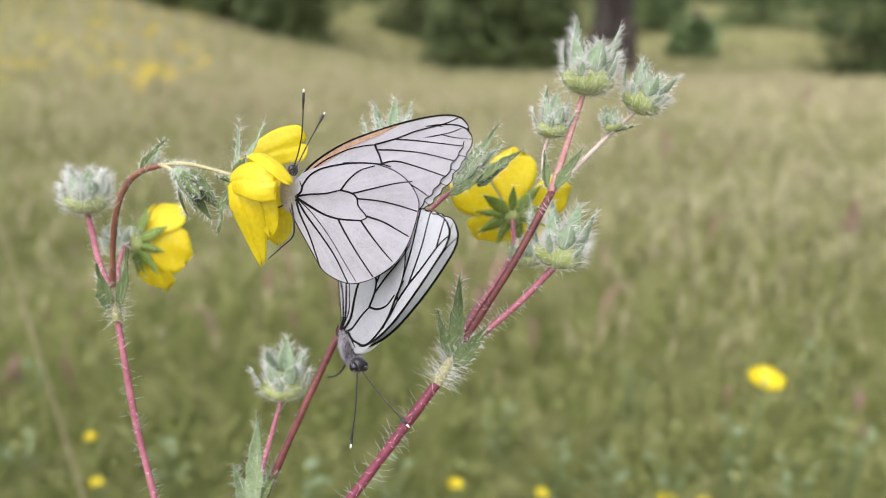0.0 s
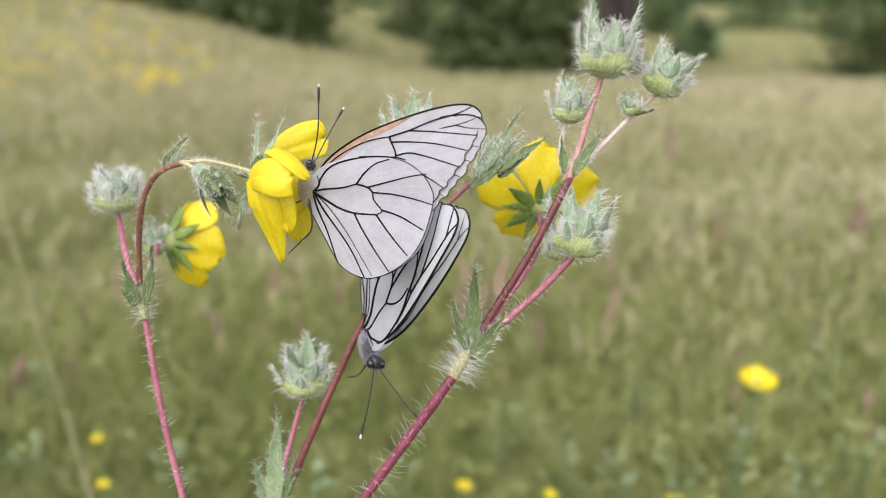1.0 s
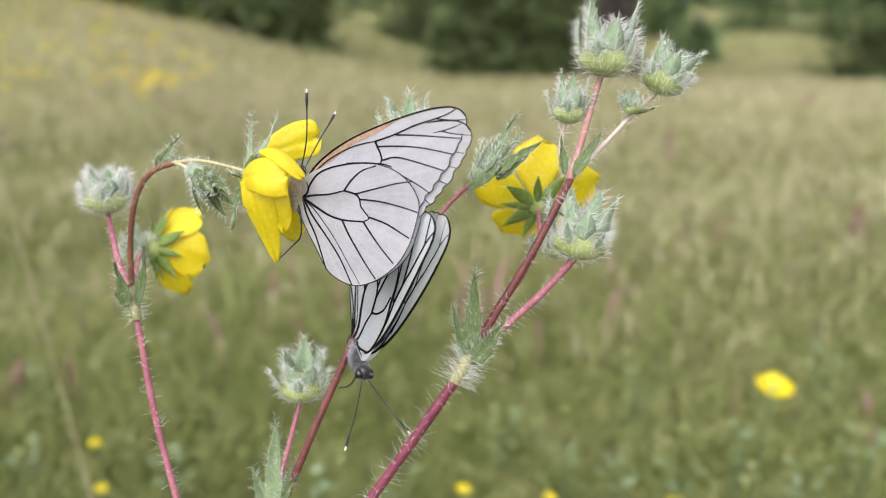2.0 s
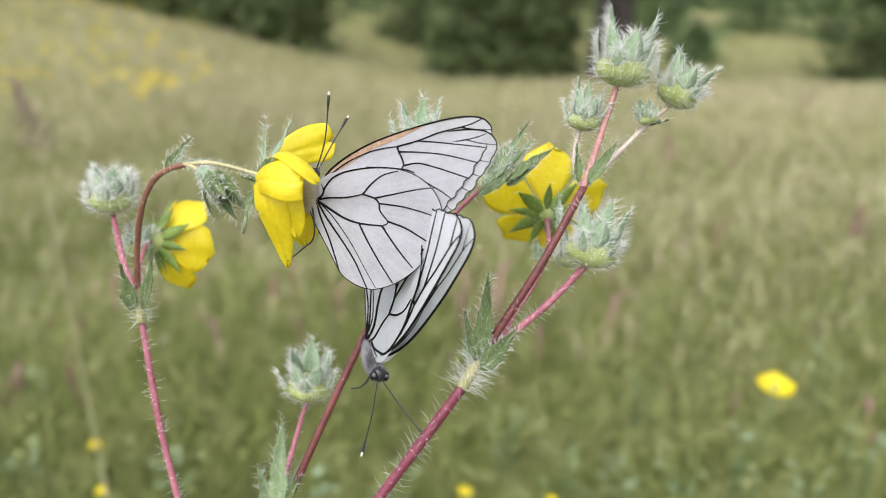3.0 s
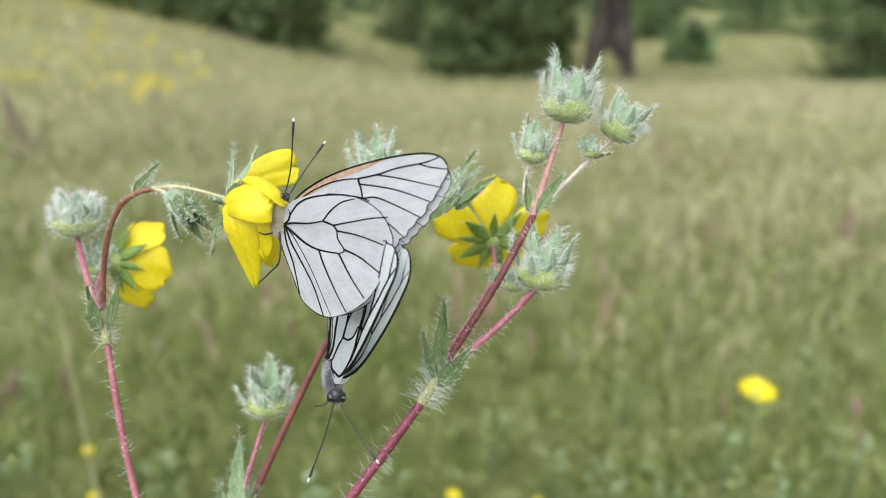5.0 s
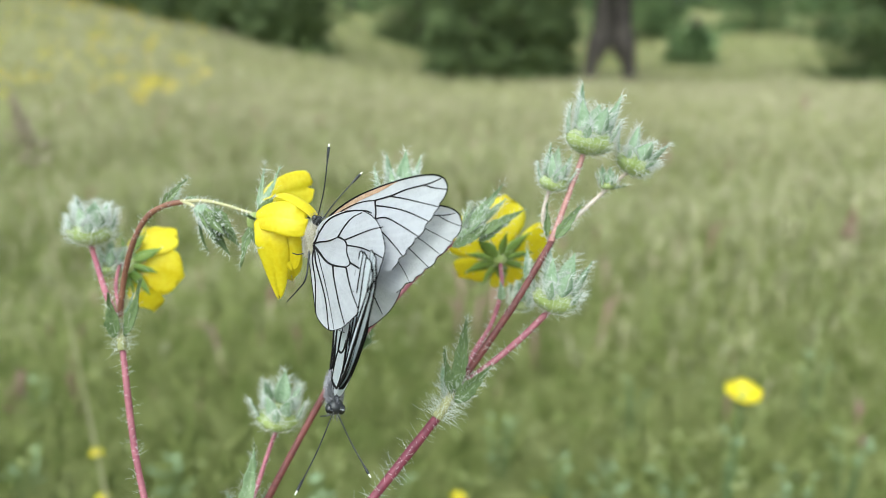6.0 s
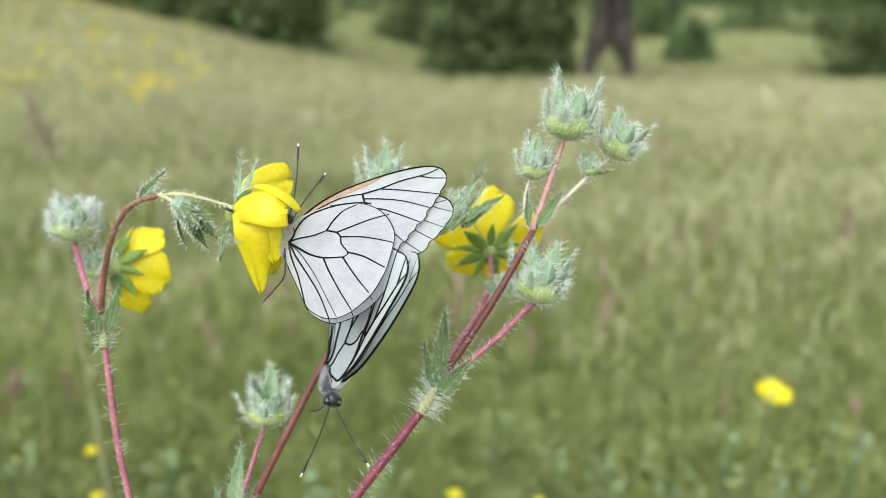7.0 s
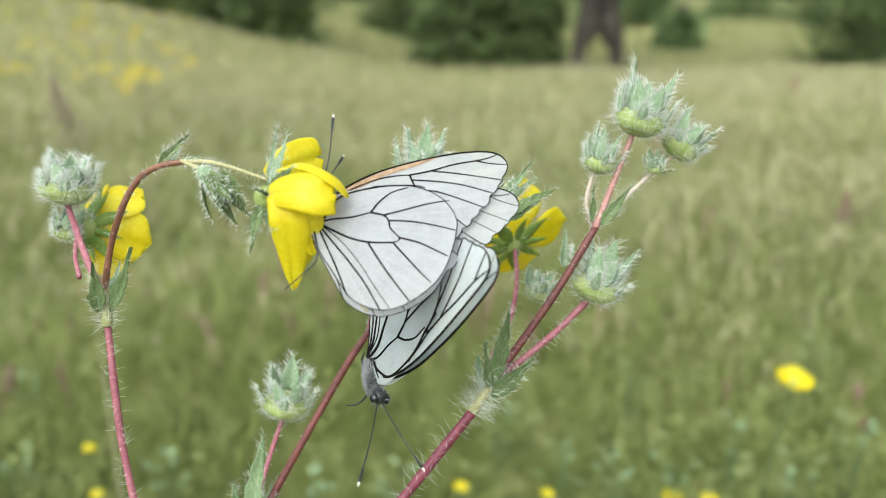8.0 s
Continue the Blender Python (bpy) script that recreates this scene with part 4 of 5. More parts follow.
    loose_petals(root, LOOSE_MAIN[0], [
        ([(-35.77, 15.34, 3.0), (-32.78, 17.42, 1.0), (-29.07, 19.0, 0.0), (-25.41, 19.76, -1.0)], (1.0, 2.6, 3.4, 3.3), (0.1, -0.15, 1), 0.5, 0.86, 0.1, 0.3),
        ([(-34.7, 11.7, 4.0), (-32.11, 9.04, 3.0), (-30.5, 5.42, 2.0), (-29.68, 0.72, 2.0)], (1.5, 2.9, 3.0, 2.0), (0.3, 0.2, 1), 0.6, 0.75, 0.08),
        ([(-30.87, 13.72, 4.0), (-29.86, 11.2, 4.0), (-29.66, 8.37, 4.0), (-30.06, 5.35, 4.0)], (1.2, 1.8, 1.8, 1.2), (0.6, 0.2, 1), 0.4, 0.75, 0.05, 0),
        ([(-33.83, 11.28, 9.0), (-31.64, 8.3, 10.0), (-30.6, 5.42, 9.5), (-29.86, 2.24, 8.5)], (1.8, 2.8, 2.4, 1.4), (-0.2, 0.2, 1), 0.5, 0.75, 0.1),
        ([(-35.5, 11.48, 10.0), (-33.96, 7.43, 10.0), (-32.91, 2.84, 8.0), (-32.15, -2.9, 5.0)], (1.8, 3.0, 2.4, 0.8), (-0.35, 0.1, 1), 0.8, 0.84, 0.04, 0.25),
        ([(-34.87, 15.57, 8.0), (-31.78, 15.8, 11.0), (-27.98, 13.43, 13.5), (-25.45, 10.84, 13.0)], (0.9, 1.5, 1.6, 1.5), (0.25, 0.72, 0.65), 0.4, 0.8, 0.05, 0),
        ([(-36.55, 11.76, 9.0), (-33.12, 11.64, 12.5), (-30.11, 10.94, 14.0), (-27.78, 11.13, 14.0)], (2.0, 3.0, 3.2, 3.0), (-0.15, 0.12, 1), 0.7, 0.97, 0.02, 0.15),
    ])
    LOOSE_MAIN.append(add_leaf(root, (-37.5, 10.46, 7.0), (-39.76, 2.84, 8.0), 2.3, LEAF, -0.2, (-0.5, 0, 1)))
    LOOSE_MAIN.append(add_leaf(root, (-36.31, 13.42, 7.0), (-35.06, 22.62, 8.0), 1.3, LEAF_PALE, 0.3, hairs=90))
    LOOSE_MAIN.append(add_leaf(root, (-35.79, 13.82, 6.0), (-31.5, 22.26, 3.0), 1.8, LEAF_PALE, 0.2, (-0.8, 0.4, 1), hairs=60))
    LOOSE_MAIN.append(add_leaf(root, (-36.36, 12.54, 9.0), (-32.93, 15.8, 11.0), 2.3, LEAF, 0.3, (-0.3, 0.3, 1), hairs=50))
    LOOSE_MAIN.append(add_leaf(root, (-37.22, 9.4, 8.0), (-36.16, 5.93, 9.0), 2.0, LEAF, 0.2, hairs=50))
    LOOSE_MAIN.append(add_leaf(root, (-36.43, 11.66, 8.0), (-39.17, 11.87, 10.0), 2.6, LEAF, 0.4, (0, 1, 0.5)))
    return root


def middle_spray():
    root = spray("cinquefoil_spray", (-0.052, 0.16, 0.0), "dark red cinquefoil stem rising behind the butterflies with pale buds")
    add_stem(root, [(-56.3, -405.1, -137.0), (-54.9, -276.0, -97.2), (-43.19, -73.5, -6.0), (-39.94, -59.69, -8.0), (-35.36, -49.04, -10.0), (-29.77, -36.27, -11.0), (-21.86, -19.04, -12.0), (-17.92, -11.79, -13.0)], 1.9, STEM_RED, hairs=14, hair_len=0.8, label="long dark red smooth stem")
    add_stem(root, [(-17.92, -11.79, -13.0), (-15.97, 0.11, -15.0), (-12.95, 11.68, -16.0), (-10.41, 19.08, -16.0)], 1.4, STEM_ROSE, "stalk", 40, 1.2)
    add_stem(root, [(-18.37, -12.59, -13.0), (-14.53, -7.21, -12.0), (-9.46, -0.79, -12.0), (-2.48, 7.77, -12.0), (2.46, 12.2, -11.0)], 1.15, STEM_ROSE, "stalk", 40, 1.2)
    add_leaf(root, (-17.35, -12.21, -14.0), (-13.96, -5.47, -17.0), 5.0, LEAF, 0.3, hairs=60)
    add_leaf(root, (-16.44, -10.73, -14.0), (-18.73, -3.35, -16.0), 3.2, LEAF, 0.3)
    add_bud(root, (-10.64, 18.38, -16.0), (0.05, 1, 0), 7.6, 1.05, 0.45, seed=3)
    add_leaf(root, (-14.82, 20.56, -15.0), (-16.44, 26.94, -14.0), 1.8, LEAF_PALE, 0.1, hairs=50)
    # the closed leafy bud beside the upper butterfly's wing tip
    add_bud(root, (2.45, 11.9, -10.0), (0.62, 0.78, 0), 6.4, 1.4, 0.36, LEAF_SAGE, 160, "bud", 0.1, 9, 0.5, LEAF_SAGE)
    add_leaf(root, (1.22, 10.6, -9.0), (8.5, 13.41, -7.0), 3.6, LEAF, 0.4, (0, 0.8, 1))
    add_leaf(root, (3.98, 13.59, -9.0), (10.97, 24.47, -8.0), 3.0, LEAF_SAGE, 0.1, hairs=60)
    add_leaf(root, (5.05, 12.73, -8.0), (15.8, 18.73, -6.0), 3.2, LEAF, 0.2, (0.2, 0.6, 1), hairs=60)
    add_leaf(root, (6.69, 12.18, -8.0), (13.1, 16.56, -6.0), 2.8, LEAF, 0.2, (0.2, 0.6, 1))
    # the pale bud low beside the stem
    add_stem(root, [(-37.16, -48.24, -11.0), (-35.84, -41.24, -15.0), (-34.88, -35.47, -19.0), (-33.88, -31.14, -21.0)], 1.2, STEM_ROSE, "stalk", 26, 1.0)
    add_bud(root, (-33.76, -31.38, -21.0), (0.06, 1, 0), 9.2, 0.75, 0.42, seed=6)
    add_leaf(root, (-37.34, -51.25, -9.0), (-34.99, -30.84, -7.0), 5.0, LEAF_SAGE, 0.2, (-0.2, 0, 1), 120)
    add_leaf(root, (-38.25, -51.6, -10.0), (-40.93, -40.71, -8.0), 3.6, LEAF_SAGE, 0.3, (0.2, 0, 1), 90)
    add_leaf(root, (-36.34, -49.6, -9.0), (-31.77, -40.45, -12.0), 3.0, LEAF_SAGE, 0.2, (-0.3, 0, 1), 90)
    add_leaf(root, (-36.01, -49.05, -9.0), (-31.61, -42.65, -6.0), 3.0, LEAF, 0.2, (-0.3, 0, 1), 40)
    return root


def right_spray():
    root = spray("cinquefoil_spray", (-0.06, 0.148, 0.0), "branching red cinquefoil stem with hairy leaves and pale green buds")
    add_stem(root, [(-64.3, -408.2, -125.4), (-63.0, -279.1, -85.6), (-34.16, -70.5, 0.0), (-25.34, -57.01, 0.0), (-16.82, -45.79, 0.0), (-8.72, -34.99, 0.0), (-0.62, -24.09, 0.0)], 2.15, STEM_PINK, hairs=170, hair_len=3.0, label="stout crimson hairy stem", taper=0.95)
    add_stem(root, [(-1.04, -24.61, 0.0), (0.62, -21.91, 0.0), (2.08, -19.42, 0.0)], 2.5, NODE_GREEN, "joint", 130, 3.6, "pale yellow-green swollen joint")
    add_stem(root, [(1.97, -19.62, 0.0), (6.85, -12.15, 0.0), (13.6, -1.45, 0.0), (20.14, 10.69, 0.0)], 1.7, STEM_RED, "branch", 60, 1.1, "dark red upright branch", 0.9)
    add_stem(root, [(19.94, 10.28, 0.0), (21.39, 14.64, 0.0), (23.05, 19.83, 0.0), (25.96, 28.87, 0.0)], 1.45, STEM_BLUSH, "branch", 60, 1.2, "rose pink flower stalk")
    add_bud(root, (26.17, 28.35, 0.0), (0.12, 1, 0), 9.3, 0.84, 0.36, hairs=320, seed=11)
    add_stem(root, [(20.71, 11.08, -1.0), (25.72, 16.1, -1.0), (31.16, 21.54, -1.0), (35.87, 25.62, -1.0)], 1.05, STEM_ASH, "branch", 60, 1.3, "thin pale pink flower stalk")
    add_bud(root, (35.55, 25.31, -1.0), (0.45, 0.9, 0), 7.2, 0.8, 0.5, hairs=260, seed=12)
    add_bud(root, (31.36, 21.7, 0.0), (-0.25, 1, 0), 3.3, 0.9, 0.35, hairs=100, seed=13)
    add_leaf(root, (31.79, 21.86, -1.0), (35.1, 22.32, 0.0), 1.6, LEAF, 0.2, (0, 1, 0.5))
    add_stem(root, [(19.97, 10.77, -1.0), (18.74, 14.85, -2.0), (19.17, 18.85, -2.0), (20.01, 21.59, -2.0)], 1.0, STEM_ASH, "branch", 50, 1.4, "thin pale stalk")
    add_bud(root, (20.11, 20.75, -2.0), (0.12, 1, 0), 5.8, 1.0, 0.38, hairs=230, seed=14)
    add_leaf(root, (20.62, 11.24, 1.0), (25.98, 18.66, 1.0), 2.8, LEAF, 0.2, (-0.3, 0.2, 1), 70)
    add_leaf(root, (19.11, 11.53, 0.0), (18.48, 18.17, 0.0), 2.0, LEAF, 0.2, (0.3, 0.2, 1), 40)
    add_leaf(root, (20.29, 21.54, -1.0), (21.54, 26.46, -1.0), 1.8, LEAF_PALE, 0.2)
    add_stem(root, [(2.3, -19.35, -1.0), (7.95, -15.16, -1.0), (14.74, -9.31, -1.0), (21.12, -2.72, -1.0)], 1.4, STEM_ROSE, "branch", 90, 1.6, "slender pink hairy side stalk", 1.05)
    add_bud(root, (20.91, -3.24, -1.0), (0.2, 1, 0), 9.0, 0.82, 0.42, hairs=300, seed=15)
    add_leaf(root, (17.43, 2.27, -6.0), (16.67, 9.63, -6.0), 2.4, LEAF_PALE, 0.2, hairs=50)
    add_leaf(root, (2.27, -19.49, 1.0), (3.48, -4.2, 2.0), 3.5, LEAF, 0.15, (-0.2, 0, 1), 150, label="long pointed hairy green leaf", shape=0.4)
    add_leaf(root, (1.44, -19.69, 1.0), (-1.64, -10.75, 2.0), 2.6, LEAF, 0.35, (0.5, 0, 1), 70)
    add_leaf(root, (2.27, -21.34, 1.0), (8.74, -13.31, 3.0), 4.0, LEAF, 0.3, (0.1, 0.4, 1), 150)
    add_leaf(root, (0.84, -20.81, -1.0), (-0.21, -14.74, -3.0), 3.0, LEAF_PALE, 0.2, (0.3, 0, 1), 60)
    # the flower seen from behind, on a stalk that passes behind the branch
    LOOSE_RIGHT.append(add_stem(root, [(2.53, -19.06, -2.0), (5.6, -13.06, -8.0), (10.96, -6.51, -14.0), (14.88, 0.12, -22.0), (15.04, 6.85, -25.0)], 1.3, STEM_ROSE, "branch", 50, 1.3, "rose pink stalk"))
    LOOSE_RIGHT.append(add_flower(root, (15.04, 6.97, -25.0), (-0.05, 0.55, -0.85), [(10, 78, 14.5, 10, 0.3), (82, 70, 14, 10.5, 0.4), (154, 78, 14.5, 10, 0.3), (226, 76, 12, 10, 0.4), (298, 78, 13, 10, 0.3)], 9, seed=9, cup=0.9, sepal_len=8.0, sepal_open=1.35))
    LOOSE_RIGHT.append(add_bud(root, (17.57, -3.37, -17.0), (0.2, 1, 0), 5.0, 0.9, 0.45, seed=16))
    add_leaf(root, (14.8, -2.43, -16.0), (13.9, 1.84, -15.0), 2.6, LEAF_PALE, 0.3)
    return root


SPRAYS = [left_spray(), middle_spray(), right_spray()]


# ---------------------------------------------------------------- the butterflies
def camber(x, y):
    """The gentle swell and pleats of a wing, mm."""
    return 0.010 * x * (8 - x * 0.32) * 0.4 + 0.16 * math.sin(11 * math.atan2(y, x + 6)) + 0.05 * math.sin(31 * math.atan2(y, x + 6)) * min(1.0, 0.05 * math.hypot(x, y))


def membrane(outline, material, parent, name, lift, label=""):
    line = spline([(x, y, 0) for x, y in outline], 8)
    c = sum(line, Vector()) / len(line)
    bm = bmesh.new()
    rings = 22
    centre = bm.verts.new(MM * Vector((c.x, c.y, camber(c.x, c.y) + lift)))
    loops = []
    for r in range(1, rings + 1):
        loops.append([])
        for p in line[:-1]:
            q = c.lerp(p, r / rings)
            loops[-1].append(bm.verts.new(MM * Vector((q.x, q.y, camber(q.x, q.y) + lift))))
    n = len(loops[0])
    for k in range(n):
        j = (k + 1) % n
        bm.faces.new((centre, loops[0][k], loops[0][j]))
        for a, b in zip(loops, loops[1:]):
            bm.faces.new((a[k], b[k], b[j], a[j]))
    return part(name, bm, material, parent, label)


def vein(points, parent, lift, thick=0.15, taper=0.6, bold=1.1):
    line = [MM * Vector((p.x, p.y, camber(p.x, p.y) + lift + 0.05)) for p in spline([(x, y, 0) for x, y in points], 12)]
    bm = bmesh.new()
    tube(bm, line, lambda t: bold * thick * MM * (1 - (1 - taper) * t), 6)
    return part("vein", bm, VEIN, parent)


HIND = [(-0.43, 1.45), (0.11, 3.22), (2.36, 4.78), (5.59, 5.71), (9.35, 6.23), (14.19, 6.13), (17.95, 5.19), (20.64, 3.63), (22.47, 1.56), (23.43, -0.83), (23.22, -3.01), (22.47, -5.81), (21.39, -8.62), (19.89, -11.11), (17.95, -12.98), (15.59, -14.54), (13.11, -15.58), (10.64, -15.99), (8.06, -15.37), (5.48, -13.81), (3.98, -11.73), (2.47, -9.03), (0.75, -6.13), (-0.64, -3.53), (-1.18, -0.93), (-0.43, 1.45)]
HIND_VEINS = [
    (0.19, [(0.0, 0.0), (1.18, 0.93), (1.61, 2.28), (3.12, 4.15), (6.02, 5.4), (11.07, 6.13), (16.23, 5.92), (18.38, 5.4)]),
    (0.11, [(1.4, 1.66), (0.86, 2.91)]),
    (0.18, [(0.0, 0.0), (2.36, 0.42), (5.91, 0.62), (8.92, 1.25)]),
    (0.16, [(8.92, 1.25), (10.43, 3.12), (12.58, 4.78), (15.37, 5.61)]),
    (0.16, [(8.92, 1.25), (11.07, 0.62), (11.93, -0.31), (12.15, -1.66), (13.65, -3.63), (12.58, -4.36)]),
    (0.14, [(11.07, 0.62), (15.26, 1.56), (19.03, 2.39), (22.36, 2.8)]),
    (0.14, [(11.93, -0.31), (16.02, -0.73), (19.67, -1.56), (23.11, -2.6)]),
    (0.16, [(13.76, -3.53), (16.88, -4.57), (19.35, -5.92), (21.5, -7.16)]),
    (0.22, [(0.0, 0.0), (2.69, -1.66), (5.59, -3.22), (8.49, -4.05), (12.58, -4.36)]),
    (0.16, [(12.58, -4.36), (14.19, -6.54), (16.34, -9.24), (18.49, -11.73)]),
    (0.16, [(8.28, -4.05), (10.1, -7.37), (12.36, -11.01), (14.83, -14.64)]),
    (0.17, [(0.11, -0.31), (2.15, -3.32), (5.16, -7.37), (7.74, -11.32), (10.1, -15.99)]),
    (0.09, [(0.32, -0.31), (3.55, -3.32), (6.77, -7.58), (9.35, -12.04), (11.61, -15.68)]),
    (0.17, [(-0.11, -0.42), (1.18, -3.74), (2.9, -7.89), (4.73, -13.08)]),
]
FORE = [(0.0, 2.18), (0.75, 3.84), (2.69, 5.71), (6.13, 8.1), (9.89, 10.07), (13.65, 11.53), (19.03, 13.19), (24.4, 14.43), (28.49, 14.85), (30.85, 14.33), (31.93, 13.19), (32.25, 11.94), (31.93, 10.69), (31.39, 9.86), (31.28, 9.03), (30.64, 8.2), (30.31, 7.27), (29.67, 6.54), (29.13, 5.92), (29.02, 4.88), (28.16, 3.84), (27.41, 3.32), (27.09, 2.39), (26.01, 1.45), (25.8, 0.62), (25.05, 0.1), (24.4, -0.31), (24.08, -1.25), (23.11, -2.39), (20.64, -2.8), (14.73, -2.39), (8.28, -1.35), (2.9, -0.1), (0.32, 0.73), (0.0, 2.18)]
FORE_VEINS = [
    (0.20, [(0.32, 2.6), (2.69, 5.5), (6.13, 8.0), (9.89, 9.97), (13.65, 11.42), (19.03, 13.08), (24.4, 14.33), (28.49, 14.74), (30.85, 14.23), (32.03, 13.08)]),
    (0.16, [(0.97, 3.22), (5.05, 6.33), (9.35, 8.41), (12.58, 9.24), (15.16, 9.55)]),
    (0.15, [(15.16, 9.55), (19.03, 10.59), (22.79, 11.94), (26.66, 12.88), (28.7, 13.5), (30.31, 14.23)]),
    (0.12, [(26.66, 12.88), (29.24, 12.46), (32.14, 12.36)]),
    (0.13, [(19.03, 10.49), (22.25, 10.28), (26.01, 9.86), (31.17, 9.24)]),
    (0.14, [(15.48, 8.62), (19.03, 8.51), (23.86, 8.0), (29.56, 6.65)]),
    (0.18, [(15.16, 9.55), (15.48, 8.62), (16.12, 7.27), (16.34, 6.13), (15.59, 5.09)]),
    (0.15, [(16.34, 6.13), (19.03, 6.54), (22.47, 5.71), (28.06, 3.84)]),
    (0.13, [(15.59, 5.09), (19.03, 3.84), (22.79, 1.77), (25.05, 0.21)]),
    (0.15, [(0.32, 1.97), (6.13, 3.22), (11.5, 4.46), (15.59, 5.09)]),
]
COSTA = [(1.18, 3.84), (3.98, 6.44), (7.2, 8.41), (10.96, 10.28), (14.73, 11.63), (17.95, 12.67), (20.75, 13.5), (17.95, 12.15), (15.59, 11.01), (12.58, 9.97), (9.35, 8.62), (6.13, 6.85), (3.55, 4.98), (1.18, 3.84)]


# the hanging butterfly's wings differ a little: place on the wing, shift, mm
HIND_SHIFTS = [((0.0, 0.0), (-1.1, -2.0)), ((8.92, 1.25), (-0.39, 0.14)), ((11.07, 0.62), (-0.4, 0.42)), ((11.93, -0.31), (0.89, 0.26)), ((13.65, -3.63), (0.7, 1.2)),
               ((22.36, 2.8), (-0.42, -0.45)), ((23.11, -2.6), (0.34, 0.34)), ((15.37, 5.61), (-0.06, -0.41))]
FORE_SHIFTS = [((26.66, 12.88), (0.87, 0.44)), ((31.17, 9.24), (-0.45, -0.42)), ((32.14, 12.36), (-0.5, -0.11)), ((30.31, 14.23), (0.32, 0.7)), ((29.56, 6.65), (0.12, -0.44))]


def shifted(points, shifts):
    """The points, each moved by the shifts that lie near it."""
    out = []
    for x, y in points:
        w = [math.exp(-((x - a) ** 2 + (y - b) ** 2) / 5.0) for (a, b), _ in shifts]
        k = max(1.0, sum(w))
        out.append((x + sum(f * d[0] for f, (_, d) in zip(w, shifts)) / k, y + sum(f * d[1] for f, (_, d) in zip(w, shifts)) / k))
    return out


def wing_pair(bug, sign, swing, spread, hind_spread, fore_size):
    """One fore- and one hindwing on the side sign, opened by spread; the forewing swung back by swing, in degrees."""
    own = fore_size != 1.0
    bold = 1.1 if own else 1.1
    white, dusty = (WING_MINT_LIT, WING_MINT_LIT) if own else (WING, WING_DUSTY)
    fshape = (lambda pts: shifted(pts, FORE_SHIFTS)) if own else list
    hshape = (lambda pts: shifted(pts, HIND_SHIFTS)) if own else list
    fore = membrane(fshape(FORE), white, bug, "forewing", 0.1, "white forewing with black veins and a tan leading edge")
    membrane(COSTA, white if own else COSTA_TAN, fore, "costal_band", 0.2)
    for thick, pts in FORE_VEINS:
        vein(fshape(pts), fore, 0.1, thick, 0.6, bold)
    vein(fshape(FORE[9:29]), fore, 0.1, 0.085, 1.0, bold)
    hind = membrane(hshape(HIND), dusty, bug, "hindwing", 0.35, "white hindwing with black veins and grey dusting")
    for thick, pts in HIND_VEINS:
        vein(hshape(pts), hind, 0.35, thick, 0.6, bold)
    vein(hshape(HIND[4:]), hind, 0.35, 0.075, 1.0, bold)
    for ob, turn, opened, grow in ((fore, swing, spread, fore_size), (hind, 0, hind_spread, 1.0)):
        for o in (ob, *ob.children):
            o.data.transform(pose(0, 0, 0, 0, 0, turn) @ Matrix.Diagonal((grow, grow, 1, 1)))
            if sign < 0:
                o.data.transform(Matrix.Diagonal((1, 1, -1, 1)))
                o.data.flip_normals()
        ob.matrix_basis = pose(0, 0, 0, 0, -sign * opened, 0)
    return fore, hind


def fur(bm, centre, radii, count, length, rng):
    for _ in range(count):
        d = Vector((rng.gauss(0, 1), rng.gauss(0, 1), rng.gauss(0, 1))).normalized()
        p = Vector(centre) + Vector((d.x * radii[0], d.y * radii[1], d.z * radii[2]))
        hair(bm, MM * p, d + Vector((0, -0.3, 0)), length * MM * rng.uniform(0.6, 1.3), rng, 0.034 * MM)


def ovoid(name, centre, radii, material, parent, label="", turn=0.0):
    bm = bmesh.new()
    bmesh.ops.create_uvsphere(bm, u_segments=20, v_segments=14, radius=1)
    for v in bm.verts:
        v.co = MM * (Vector(centre) + Matrix.Rotation(radians(turn), 3, "Z") @ Vector((v.co.x * radii[0], v.co.y * radii[1], v.co.z * radii[2])))
    return part(name, bm, material, parent, label)


